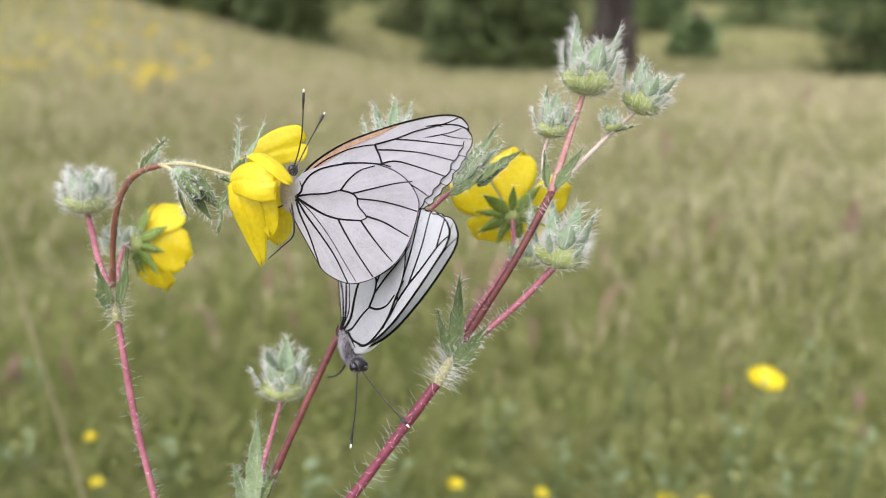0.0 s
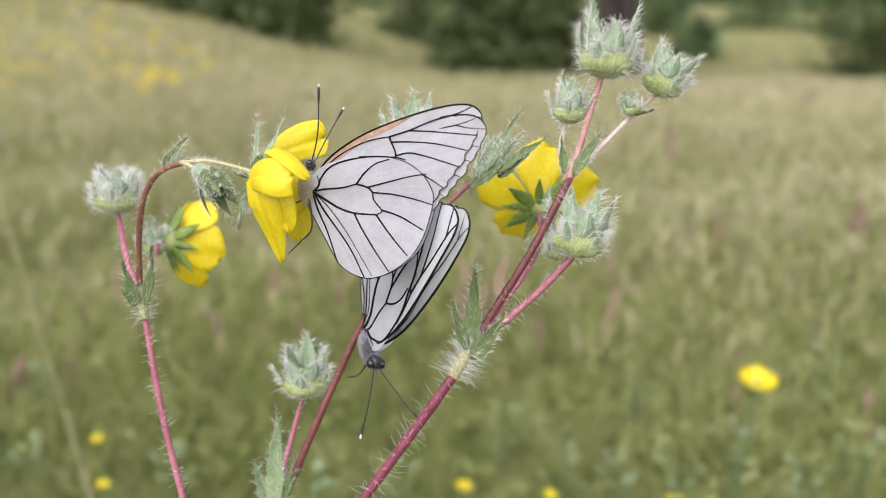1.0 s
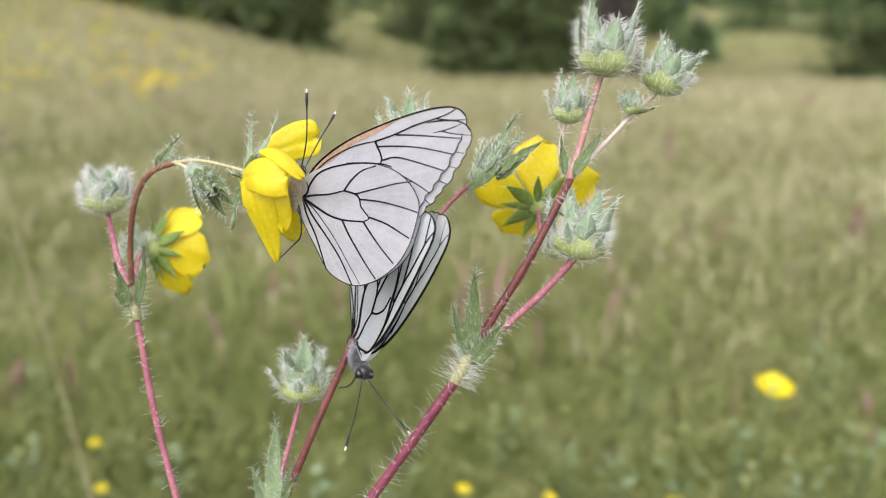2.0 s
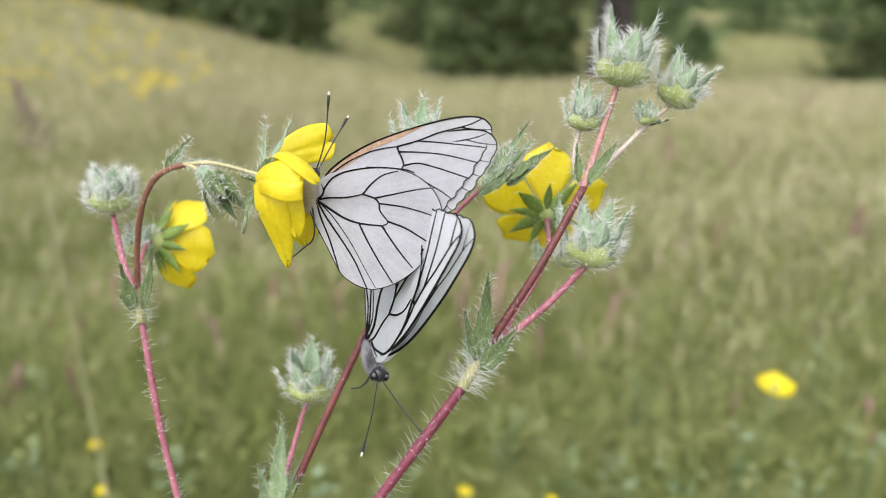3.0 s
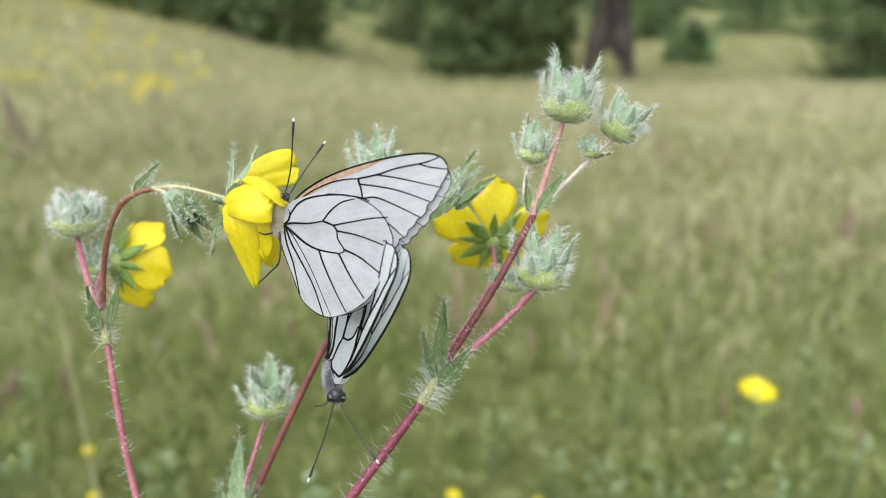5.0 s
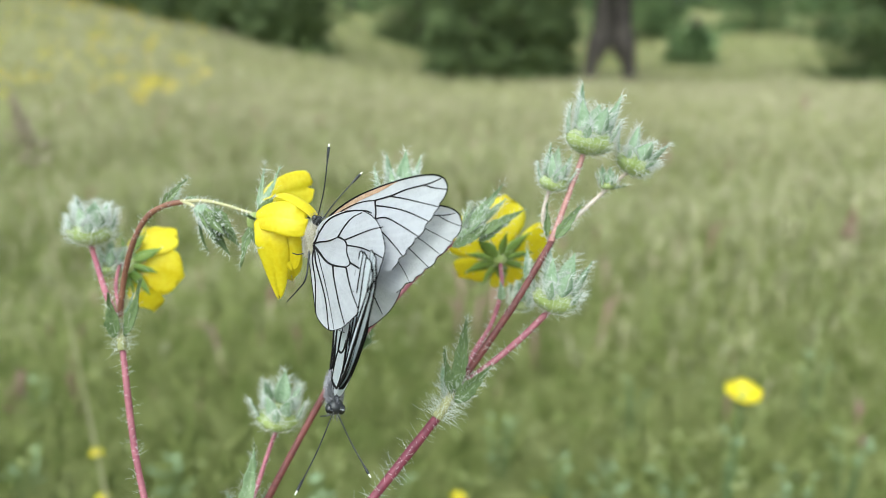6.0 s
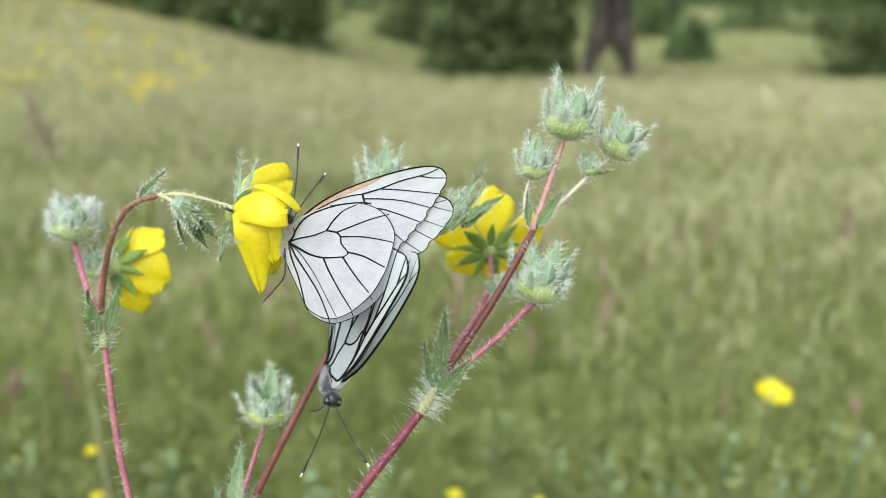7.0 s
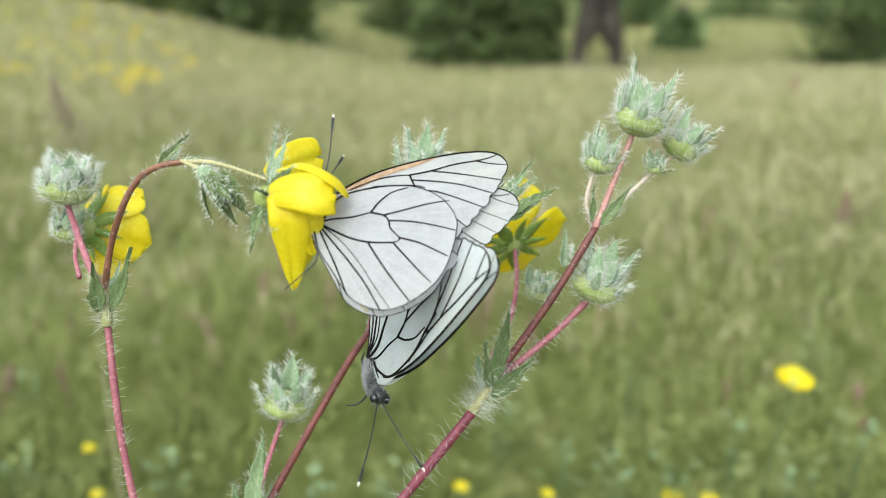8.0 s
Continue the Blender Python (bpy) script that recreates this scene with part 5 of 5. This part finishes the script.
def butterfly(label, size, swing, spread, hind_spread, fore_size, antennae, legs, tail, seed, skull):
    """In its own space: X away from the back, Y to the head, Z to its side; origin where the wings are rooted."""
    rng = random.Random(seed)
    bug = tagged(new("butterfly"), label, "butterfly", "mating butterflies")
    bug.empty_display_size = 0.005
    wings = [wing_pair(bug, s, swing, spread, hind_spread, fore_size) for s in (1, -1)]
    thorax = ovoid("thorax", (-1.3, 1.0, 0), (1.4, 3.3, 1.05), ABDOMEN if fore_size == 1.0 else CHITIN, bug, "dark thorax with long grey fur", 6)
    bm = bmesh.new()
    fur(bm, (-1.3, 1.0, 0), (1.4, 3.3, 1.05), 2600, 0.7, rng)
    part("fur", bm, FUR_CREAM if fore_size == 1.0 else FUR_GREY, thorax)
    line = [MM * q for q in spline(tail, 8)]
    bm = bmesh.new()
    tube(bm, line, lambda t: MM * (0.8 * (1 - 0.5 * t ** 2) * (1 + 0.05 * math.sin(44 * t))), 12)
    part("abdomen", bm, ABDOMEN, bug, "slender cream and grey abdomen")
    head = ovoid("head", (-0.5, 4.8, 0), (1.35 * skull, 1.45 * skull, 1.4 * skull), CHITIN, bug, "black furry head")
    bm = bmesh.new()
    fur(bm, (-0.4, 5.1, 0), (1.1, 1.2, 1.1), 90, 0.9, rng)
    part("fur", bm, FUR_GREY, head)
    for s in (1, -1):
        ovoid("eye", (-0.5, 5.2, s * skull), (0.9 * skull, skull, 0.75 * skull), EYE_BLACK, head, "glossy black eye")
    for root, mid, tip in antennae:
        pts = [MM * q for q in spline([root, mid, tip], 8)]
        bm = bmesh.new()
        tube(bm, pts, lambda t: MM / size * (0.115 if t < 0.82 else 0.115 + 0.14 * math.sin((t - 0.82) / 0.18 * 2.2)), 8)
        ant = part("antenna", bm, CHITIN, bug, "black clubbed antenna with a cream tip")
        d = (pts[-1] - pts[-2]).normalized()
        bm = bmesh.new()
        tube(bm, [pts[-1] - d * 0.1 * MM, pts[-1] + d * 0.3 * MM, pts[-1] + d * 0.6 * MM], lambda t: MM / size * (0.2 - 0.08 * t), 8)
        part("tip", bm, TIP_CREAM, ant)
    for pts in legs:
        pts = [MM * q for q in spline(pts, 6)]
        bm = bmesh.new()
        tube(bm, pts, lambda t: MM * (0.2 - 0.1 * t), 6)
        part("leg", bm, CHITIN, bug)
    bug.scale = (size, size, size)
    return bug, wings


UPPER, UPPER_WINGS = butterfly(
    "white black-veined butterfly sipping from the yellow flower", 0.92, 0, 1.0, 1.0, 1.0,
    [((-0.5, 4.81, 0.07), (1.75, 10.72, 1.42), (2.83, 18.79, 2.81)), ((-0.6, 4.83, -1.02), (1.24, 9.64, -2.84), (3.47, 15.58, -5.93))],
    [[(-1.87, -0.13, -1.51), (-2.69, -1.59, -0.13), (-3.92, -2.11, 0.69), (-5.27, -1.9, 0.92)], [(-0.84, -0.32, 0.54), (-0.14, -6.59, 0.9), (-2.59, -9.18, 0.44), (-5.59, -11.59, 0.07)],
     [(-2.74, 3.3, -3.83), (-4.15, 5.21, -2.61), (-3.59, 5.92, 1.66), (-4.2, 6.42, 2.29)], [(-3.14, 2.01, -4.77), (-5.26, 1.47, -6.55), (-6.98, 0.92, -7.3)]],
    [(-0.2, -1.0, -0.5), (1.7, -6.0, -0.8), (5.0, -11.5, -1.0), (8.0, -15.5, -1.2)], 21, 0.7)
LOWER, LOWER_WINGS = butterfly(
    "white black-veined butterfly hanging head down from its mate", 1.24, -11.06, 1.0, 1.0, 0.892,
    [((-0.7, 6.0, 0.4), (-0.5, 11.0, 2.2), (-0.3, 16.0, 4.4)), ((-0.7, 6.0, -0.4), (-0.5, 12.4, -2.7), (-0.2, 18.8, -5.5))],
    [[(-4.65, 0.45, 1.07), (-6.64, 0.73, 1.23), (-8.15, 1.05, 0.43), (-8.49, 1.17, -1.06)], [(-2.85, -1.81, 0.09), (-3.04, -3.38, -0.32), (-1.86, -4.13, -0.2)]],
    [(-0.9, -1.0, 0.8), (1.1, -6.0, 0.9), (3.4, -10.5, 0.9), (5.0, -14.0, 0.9)], 22, 0.86)


# ---------------------------------------------------------------- what sways
def motions():
    for ob, rows in zip(SPRAYS, (SWAY_LEFT, SWAY_MIDDLE, SWAY_RIGHT)):
        walk(ob, [(t, pose(*p)) for t, *p in rows])
    for bug, wings, rows, opened in ((UPPER, UPPER_WINGS, SWAY_UPPER, OPEN_UPPER), (LOWER, LOWER_WINGS, SWAY_LOWER, OPEN_LOWER)):
        walk(bug, [(t, pose(*p)) for t, *p in rows])
        for sign, pair, turns in zip((1, -1), wings, opened):
            for wing, keys in zip(pair, turns):
                walk(wing, [(t, pose(0, 0, 0, 0, -sign * a, swing)) for t, a, swing in keys])
    for parts, rows in ((LOOSE_LEFT, NOD_LEFT), (LOOSE_RIGHT, NOD_RIGHT), (LOOSE_MAIN, NOD_MAIN)):
        for ob in parts:
            walk(ob, [(t, pose(*p)) for t, *p in rows])
    for ob, rows in SWAYING_GRASS:
        walk(ob, [(t, pose(*p)) for t, *p in rows])


# seconds, then metres and degrees
SWAY_LEFT = [
    (0.0, -0.0399, 0.1502, 0.0000, 0.0, -0.0, 0.0),
    (0.5, -0.0316, 0.1485, -0.0007, -0.2, -1.1, -2.2),
    (1.0, -0.0291, 0.1534, -0.0007, 0.4, -1.3, -3.5),
    (1.5, -0.0266, 0.1571, -0.0008, 0.7, -1.9, -2.4),
    (1.7, -0.0280, 0.1573, -0.0007, 0.7, -1.6, -2.3),
    (2.8, -0.0377, 0.1569, 0.0000, 0.8, -0.3, -1.8),
    (3.0, -0.0391, 0.1567, -0.0002, 0.8, -0.0, -1.7),
    (3.5, -0.0422, 0.1503, -0.0001, -0.0, 0.4, -0.5),
    (4.0, -0.0338, 0.1534, -0.0001, 0.5, -0.8, -0.1),
    (4.5, -0.0417, 0.1444, 0.0001, -0.7, 0.3, 1.1),
    (4.7, -0.0437, 0.1432, 0.0003, -0.8, 0.7, 0.6),
    (5.8, -0.0479, 0.1238, 0.0015, -3.5, 1.2, 5.5),
    (6.0, -0.0697, 0.1261, 0.0021, -3.1, 4.3, 5.1),
    (6.5, -0.0634, 0.1288, 0.0015, -2.7, 3.4, 4.1),
    (7.0, -0.0611, 0.1286, 0.0016, -2.7, 3.1, 3.9),
    (7.5, -0.0816, 0.1246, 0.0045, -2.8, 6.0, 4.3),
    (8.0, -0.0935, 0.1410, 0.0069, 0.1, 7.3, 7.8),
]
SWAY_MIDDLE = [
    (0.0, -0.0520, 0.1600, -0.0000, 0.0, -0.0, 0.1),
    (0.5, -0.0420, 0.1650, -0.0007, 0.6, -1.3, -1.5),
    (1.0, -0.0433, 0.1634, -0.0004, 0.4, -1.1, -2.0),
    (1.5, -0.0427, 0.1727, 0.0007, 1.9, -1.1, -1.8),
    (1.7, -0.0428, 0.1710, 0.0003, 1.6, -1.1, -1.6),
    (2.8, -0.0457, 0.1602, -0.0013, -0.2, -0.8, -0.7),
    (3.0, -0.0511, 0.1676, -0.0002, 0.7, 0.0, -2.0),
    (3.5, -0.0519, 0.1611, -0.0006, -0.2, 0.1, -2.4),
    (4.0, -0.0482, 0.1597, -0.0007, -0.2, -0.5, 0.5),
    (4.5, -0.0563, 0.1540, -0.0004, -1.1, 0.6, -0.5),
    (4.7, -0.0572, 0.1527, -0.0004, -1.4, 0.6, -0.4),
    (5.8, -0.0559, 0.1395, -0.0007, -2.9, 0.5, 0.1),
    (6.0, -0.0855, 0.1503, 0.0032, -1.2, 4.7, 0.5),
    (6.5, -0.0763, 0.1493, 0.0017, -1.5, 3.4, 0.8),
    (7.0, -0.0736, 0.1444, 0.0012, -2.3, 3.0, 0.6),
    (7.5, -0.0889, 0.1499, 0.0033, -1.5, 5.1, 0.6),
    (8.0, -0.1018, 0.1503, 0.0053, -1.4, 6.9, 1.1),
]
SWAY_RIGHT = [
    (0.0, -0.0601, 0.1479, 0.0000, -0.0, 0.0, -0.1),
    (0.5, -0.0551, 0.1470, 0.0002, 0.2, -0.8, 1.2),
    (1.0, -0.0528, 0.1472, -0.0002, -0.2, -1.1, -2.3),
    (1.5, -0.0538, 0.1474, 0.0000, -0.2, -0.8, -2.4),
    (1.7, -0.0469, 0.1497, -0.0008, 0.1, -1.8, -3.6),
    (2.8, -0.0610, 0.1425, 0.0010, -0.0, -0.0, 2.0),
    (3.0, -0.0698, 0.1448, 0.0025, 0.3, 1.2, 1.8),
    (3.5, -0.0711, 0.1409, 0.0023, -0.3, 1.4, 2.5),
    (4.0, -0.0619, 0.1410, 0.0008, -0.3, 0.1, 3.0),
    (4.5, -0.0663, 0.1384, 0.0011, -1.0, 0.8, 1.4),
    (4.7, -0.0688, 0.1377, 0.0013, -1.1, 1.2, 1.2),
    (5.8, -0.0755, 0.1357, 0.0022, 0.0, 2.2, 9.6),
    (6.0, -0.1030, 0.1410, 0.0084, 1.3, 5.9, 8.8),
    (6.5, -0.0810, 0.1348, 0.0031, -1.3, 3.0, 2.9),
    (7.0, -0.0815, 0.1379, 0.0032, -0.6, 3.0, 4.0),
    (7.5, -0.0987, 0.1419, 0.0060, 0.0, 5.5, 4.4),
    (8.0, -0.1311, 0.1546, 0.0156, 5.6, 9.2, 15.0),
]
NOD_LEFT = [
    (0.0, 0.0000, -0.0000, -0.0000, 0.0, 0.0, 0.0),
    (0.5, 0.0002, 0.0002, 0.0006, 0.0, 0.0, 0.0),
    (1.0, 0.0010, 0.0001, 0.0001, 0.0, 0.0, 0.0),
    (1.5, -0.0002, -0.0005, -0.0019, 0.0, 0.0, 0.0),
    (3.0, -0.0007, 0.0001, 0.0004, 0.0, 0.0, 0.0),
    (3.5, -0.0008, -0.0001, -0.0003, 0.0, 0.0, 0.0),
    (4.0, -0.0009, 0.0002, 0.0009, 0.0, 0.0, 0.0),
    (4.5, -0.0002, 0.0001, 0.0003, 0.0, 0.0, 0.0),
    (4.7, -0.0006, 0.0002, 0.0008, 0.0, 0.0, 0.0),
    (5.8, -0.0060, 0.0009, 0.0014, 0.0, 0.0, 0.0),
    (6.0, -0.0015, 0.0007, 0.0026, 0.0, 0.0, 0.0),
    (6.5, -0.0018, 0.0005, 0.0015, 0.0, 0.0, 0.0),
    (7.0, -0.0012, 0.0004, 0.0014, 0.0, 0.0, 0.0),
    (7.5, -0.0024, 0.0007, 0.0021, 0.0, 0.0, 0.0),
    (8.0, -0.0057, 0.0015, 0.0018, 0.0, 0.0, 0.0),
]
NOD_RIGHT = [
    (0.0, -0.0000, 0.0000, 0.0000, 0.0, 0.0, 0.0),
    (0.5, 0.0014, -0.0003, -0.0010, 0.0, 0.0, 0.0),
    (1.0, 0.0015, -0.0001, -0.0006, 0.0, 0.0, 0.0),
    (1.5, 0.0011, -0.0001, -0.0008, 0.0, 0.0, 0.0),
    (1.7, 0.0007, 0.0001, 0.0002, 0.0, 0.0, 0.0),
    (2.8, 0.0029, -0.0002, -0.0004, 0.0, 0.0, 0.0),
    (3.0, 0.0028, -0.0001, -0.0002, 0.0, 0.0, 0.0),
    (3.5, 0.0022, -0.0003, -0.0006, 0.0, 0.0, 0.0),
    (4.0, 0.0011, -0.0002, -0.0006, 0.0, 0.0, 0.0),
    (4.5, 0.0004, -0.0001, -0.0002, 0.0, 0.0, 0.0),
    (5.8, 0.0006, -0.0006, -0.0018, 0.0, 0.0, 0.0),
    (6.0, 0.0012, -0.0005, -0.0009, 0.0, 0.0, 0.0),
    (6.5, 0.0012, -0.0003, -0.0010, 0.0, 0.0, 0.0),
    (7.0, 0.0003, -0.0001, -0.0004, 0.0, 0.0, 0.0),
    (7.5, 0.0000, -0.0003, -0.0010, 0.0, 0.0, 0.0),
    (8.0, -0.0002, -0.0008, -0.0024, 0.0, 0.0, 0.0),
]
NOD_MAIN = [
    (0.0, 0.0000, 0.0000, 0.0000, 0.0, 0.0, 0.0),
    (4.5, 0.0000, 0.0000, 0.0000, 0.0, 0.0, 0.0),
    (4.9, -0.0003, -0.0000, 0.0000, 0.0, 0.0, 1.0),
    (5.4, -0.0008, -0.0077, -0.0002, -1.0, 0.0, 5.0),
    (5.8, -0.0002, -0.0152, -0.0003, -2.0, 0.0, 8.0),
    (6.0, -0.0003, -0.0153, -0.0003, -2.0, 0.0, 9.0),
    (6.3, 0.0011, -0.0227, -0.0003, -3.0, 0.0, 11.0),
    (6.5, 0.0012, -0.0227, -0.0003, -3.0, 0.0, 12.0),
    (7.0, 0.0027, -0.0300, -0.0001, -4.0, 0.0, 12.0),
    (7.5, 0.0030, -0.0320, -0.0001, -4.0, 0.0, 13.0),
    (7.8, 0.0032, -0.0350, -0.0001, -4.0, 0.0, 14.0),
    (8.0, 0.0053, -0.0451, 0.0002, -5.0, 0.0, 15.0),
]
SWAY_UPPER = [
    (0.0, -0.0252, 0.1289, 0.4234, 79.2, -2.6, -10.1),
    (0.5, -0.0258, 0.1293, 0.4229, 78.3, -5.4, -14.1),
    (1.0, -0.0259, 0.1309, 0.4225, 79.4, -4.3, -16.2),
    (1.5, -0.0269, 0.1306, 0.4221, 81.6, -5.0, -21.3),
    (1.7, -0.0267, 0.1310, 0.4219, 81.4, -4.4, -21.5),
    (2.8, -0.0268, 0.1322, 0.4214, 78.9, -2.2, -13.8),
    (3.0, -0.0266, 0.1314, 0.4219, 78.9, -0.8, -10.8),
    (3.5, -0.0259, 0.1301, 0.4225, 73.0, -3.8, -11.8),
    (4.0, -0.0264, 0.1299, 0.4223, 79.3, -3.0, -13.2),
    (4.5, -0.0255, 0.1289, 0.4230, 75.8, -4.0, -13.9),
    (4.7, -0.0248, 0.1285, 0.4229, 77.3, -3.3, -15.5),
    (5.8, -0.0219, 0.1185, 0.4265, 75.0, -1.1, -59.5),
    (6.0, -0.0229, 0.1274, 0.4233, 68.2, -7.9, -38.0),
    (6.2, -0.0235, 0.1295, 0.4222, 63.8, -10.9, -27.2),
    (6.5, -0.0246, 0.1326, 0.4206, 62.0, -12.2, -22.6),
    (7.0, -0.0246, 0.1306, 0.4214, 62.3, -11.5, -20.7),
    (7.5, -0.0253, 0.1290, 0.4224, 56.1, -1.7, -1.6),
    (8.0, -0.0250, 0.1222, 0.4239, 53.4, -1.8, 1.1),
]
SWAY_LOWER = [
    (0.0, -0.0175, 0.1375, 0.3942, -113.2, -56.7, -38.9),
    (0.5, -0.0172, 0.1408, 0.3927, -119.8, -59.8, -37.4),
    (1.0, -0.0178, 0.1406, 0.3922, -118.6, -59.8, -39.3),
    (1.5, -0.0189, 0.1425, 0.3908, -112.4, -62.1, -45.4),
    (1.7, -0.0191, 0.1415, 0.3907, -115.7, -61.4, -43.8),
    (2.8, -0.0183, 0.1399, 0.3917, -116.7, -61.2, -42.2),
    (3.0, -0.0181, 0.1379, 0.3926, -116.4, -59.4, -42.8),
    (3.5, -0.0184, 0.1407, 0.3914, -119.6, -60.4, -36.8),
    (4.0, -0.0188, 0.1402, 0.3914, -116.6, -60.6, -39.2),
    (4.5, -0.0180, 0.1346, 0.3947, -114.0, -58.2, -41.9),
    (4.7, -0.0173, 0.1342, 0.3940, -118.5, -59.5, -38.9),
    (5.8, -0.0186, 0.1267, 0.3968, -92.0, -44.8, -91.0),
    (6.0, -0.0203, 0.1281, 0.3971, -108.4, -59.2, -60.6),
    (6.2, -0.0205, 0.1350, 0.3941, -115.5, -58.4, -48.5),
    (6.5, -0.0196, 0.1374, 0.3932, -118.5, -58.1, -43.3),
    (7.0, -0.0187, 0.1351, 0.3938, -124.6, -57.9, -39.6),
    (7.5, -0.0183, 0.1342, 0.3944, -125.4, -54.9, -39.1),
    (8.0, -0.0178, 0.1334, 0.3945, -123.6, -53.5, -37.2),
]
# each wing: seconds, how far it stands off the middle and how far it is swung to the head, degrees
NEAR_FORE = [
    (0.0, -1.3, -0.3),
    (0.5, -1.3, -2.0),
    (1.0, -1.3, 0.3),
    (1.5, -0.9, 1.7),
    (1.7, -1.1, 1.5),
    (2.8, -1.3, 1.6),
    (3.0, -1.3, 1.7),
    (3.5, -1.2, -1.5),
    (4.0, -1.1, 0.1),
    (4.5, -1.1, -1.9),
    (4.7, -1.2, -1.5),
    (5.8, 2.3, -1.3),
    (6.0, 4.3, -4.5),
    (6.2, 0.0, -5.0),
    (6.5, -1.7, -5.6),
    (7.0, -1.2, -6.0),
    (7.5, -1.5, -0.3),
    (8.0, -1.3, -4.1),
]
NEAR_HIND = [
    (0.0, 0.0, 0.0),
    (0.5, 0.0, 0.0),
    (1.0, 0.0, 0.0),
    (1.5, 0.0, 0.0),
    (1.7, 0.0, 0.0),
    (2.8, 0.0, 0.0),
    (3.0, 0.0, 0.0),
    (3.5, 0.0, 0.0),
    (4.0, 0.0, 0.0),
    (4.5, 0.0, 0.0),
    (4.7, 0.0, 0.0),
    (5.8, 6.2, 0.0),
    (6.0, 10.4, 0.0),
    (6.2, 4.0, 0.0),
    (6.5, 1.2, 0.0),
    (7.0, 0.4, 0.0),
    (7.5, 0.2, 0.0),
    (8.0, 0.6, 0.0),
]
FAR_FORE = [
    (0.0, 1.6, -3.7),
    (3.5, 1.6, -3.0),
    (5.8, 3.0, -8.0),
    (6.0, 2.8, -14.0),
    (6.2, 2.8, -19.6),
    (6.5, 2.7, -18.1),
    (7.0, 2.7, -17.0),
    (8.0, 3.1, -17.4),
]
OPEN_UPPER = ((NEAR_FORE, NEAR_HIND), (FAR_FORE, [(0.0, 3, 0), (5.0, 3, 0), (5.8, 4, 0), (6.1, 5, -1), (6.4, 4, -2), (8.0, 4, -3)]))
LOWER_FORE = [
    (0.0, 2.1, 0.4),
    (0.5, 2.7, 1.0),
    (1.0, 3.0, 0.5),
    (1.5, 4.2, -0.9),
    (1.7, 4.1, -0.4),
    (2.8, 3.2, 0.4),
    (3.0, 3.1, 0.7),
    (3.5, 3.1, 0.5),
    (4.0, 3.2, 0.2),
    (4.5, 2.4, 0.9),
    (4.7, 2.8, 1.2),
    (5.8, 3.0, -1.0),
    (6.0, 0.5, -1.0),
    (6.2, 2.0, -1.2),
    (6.5, 2.6, -1.3),
    (7.0, 3.0, -1.4),
    (7.5, 2.8, -1.1),
    (8.0, 2.2, -0.2),
]
LOWER_HIND = [
    (0.0, 3.8, 0.0),
    (0.5, 3.2, 0.0),
    (1.0, 2.9, 0.0),
    (1.5, 1.7, 0.0),
    (1.7, 1.9, 0.0),
    (2.8, 2.7, 0.0),
    (3.0, 2.8, 0.0),
    (3.5, 2.8, 0.0),
    (4.0, 2.8, 0.0),
    (4.5, 3.6, 0.0),
    (4.7, 3.2, 0.0),
    (5.8, 4.0, 0.0),
    (6.0, 2.0, 0.0),
    (6.2, 2.7, 0.0),
    (6.5, 3.0, 0.0),
    (7.0, 2.6, 0.0),
    (7.5, 2.8, 0.0),
    (8.0, 3.4, 0.0),
]
OPEN_LOWER = ((LOWER_FORE, LOWER_HIND), ([(0.0, 1.3, 0), (8.0, 1.3, 0)], [(0.0, 1.3, 0), (8.0, 1.3, 0)]))

motions()
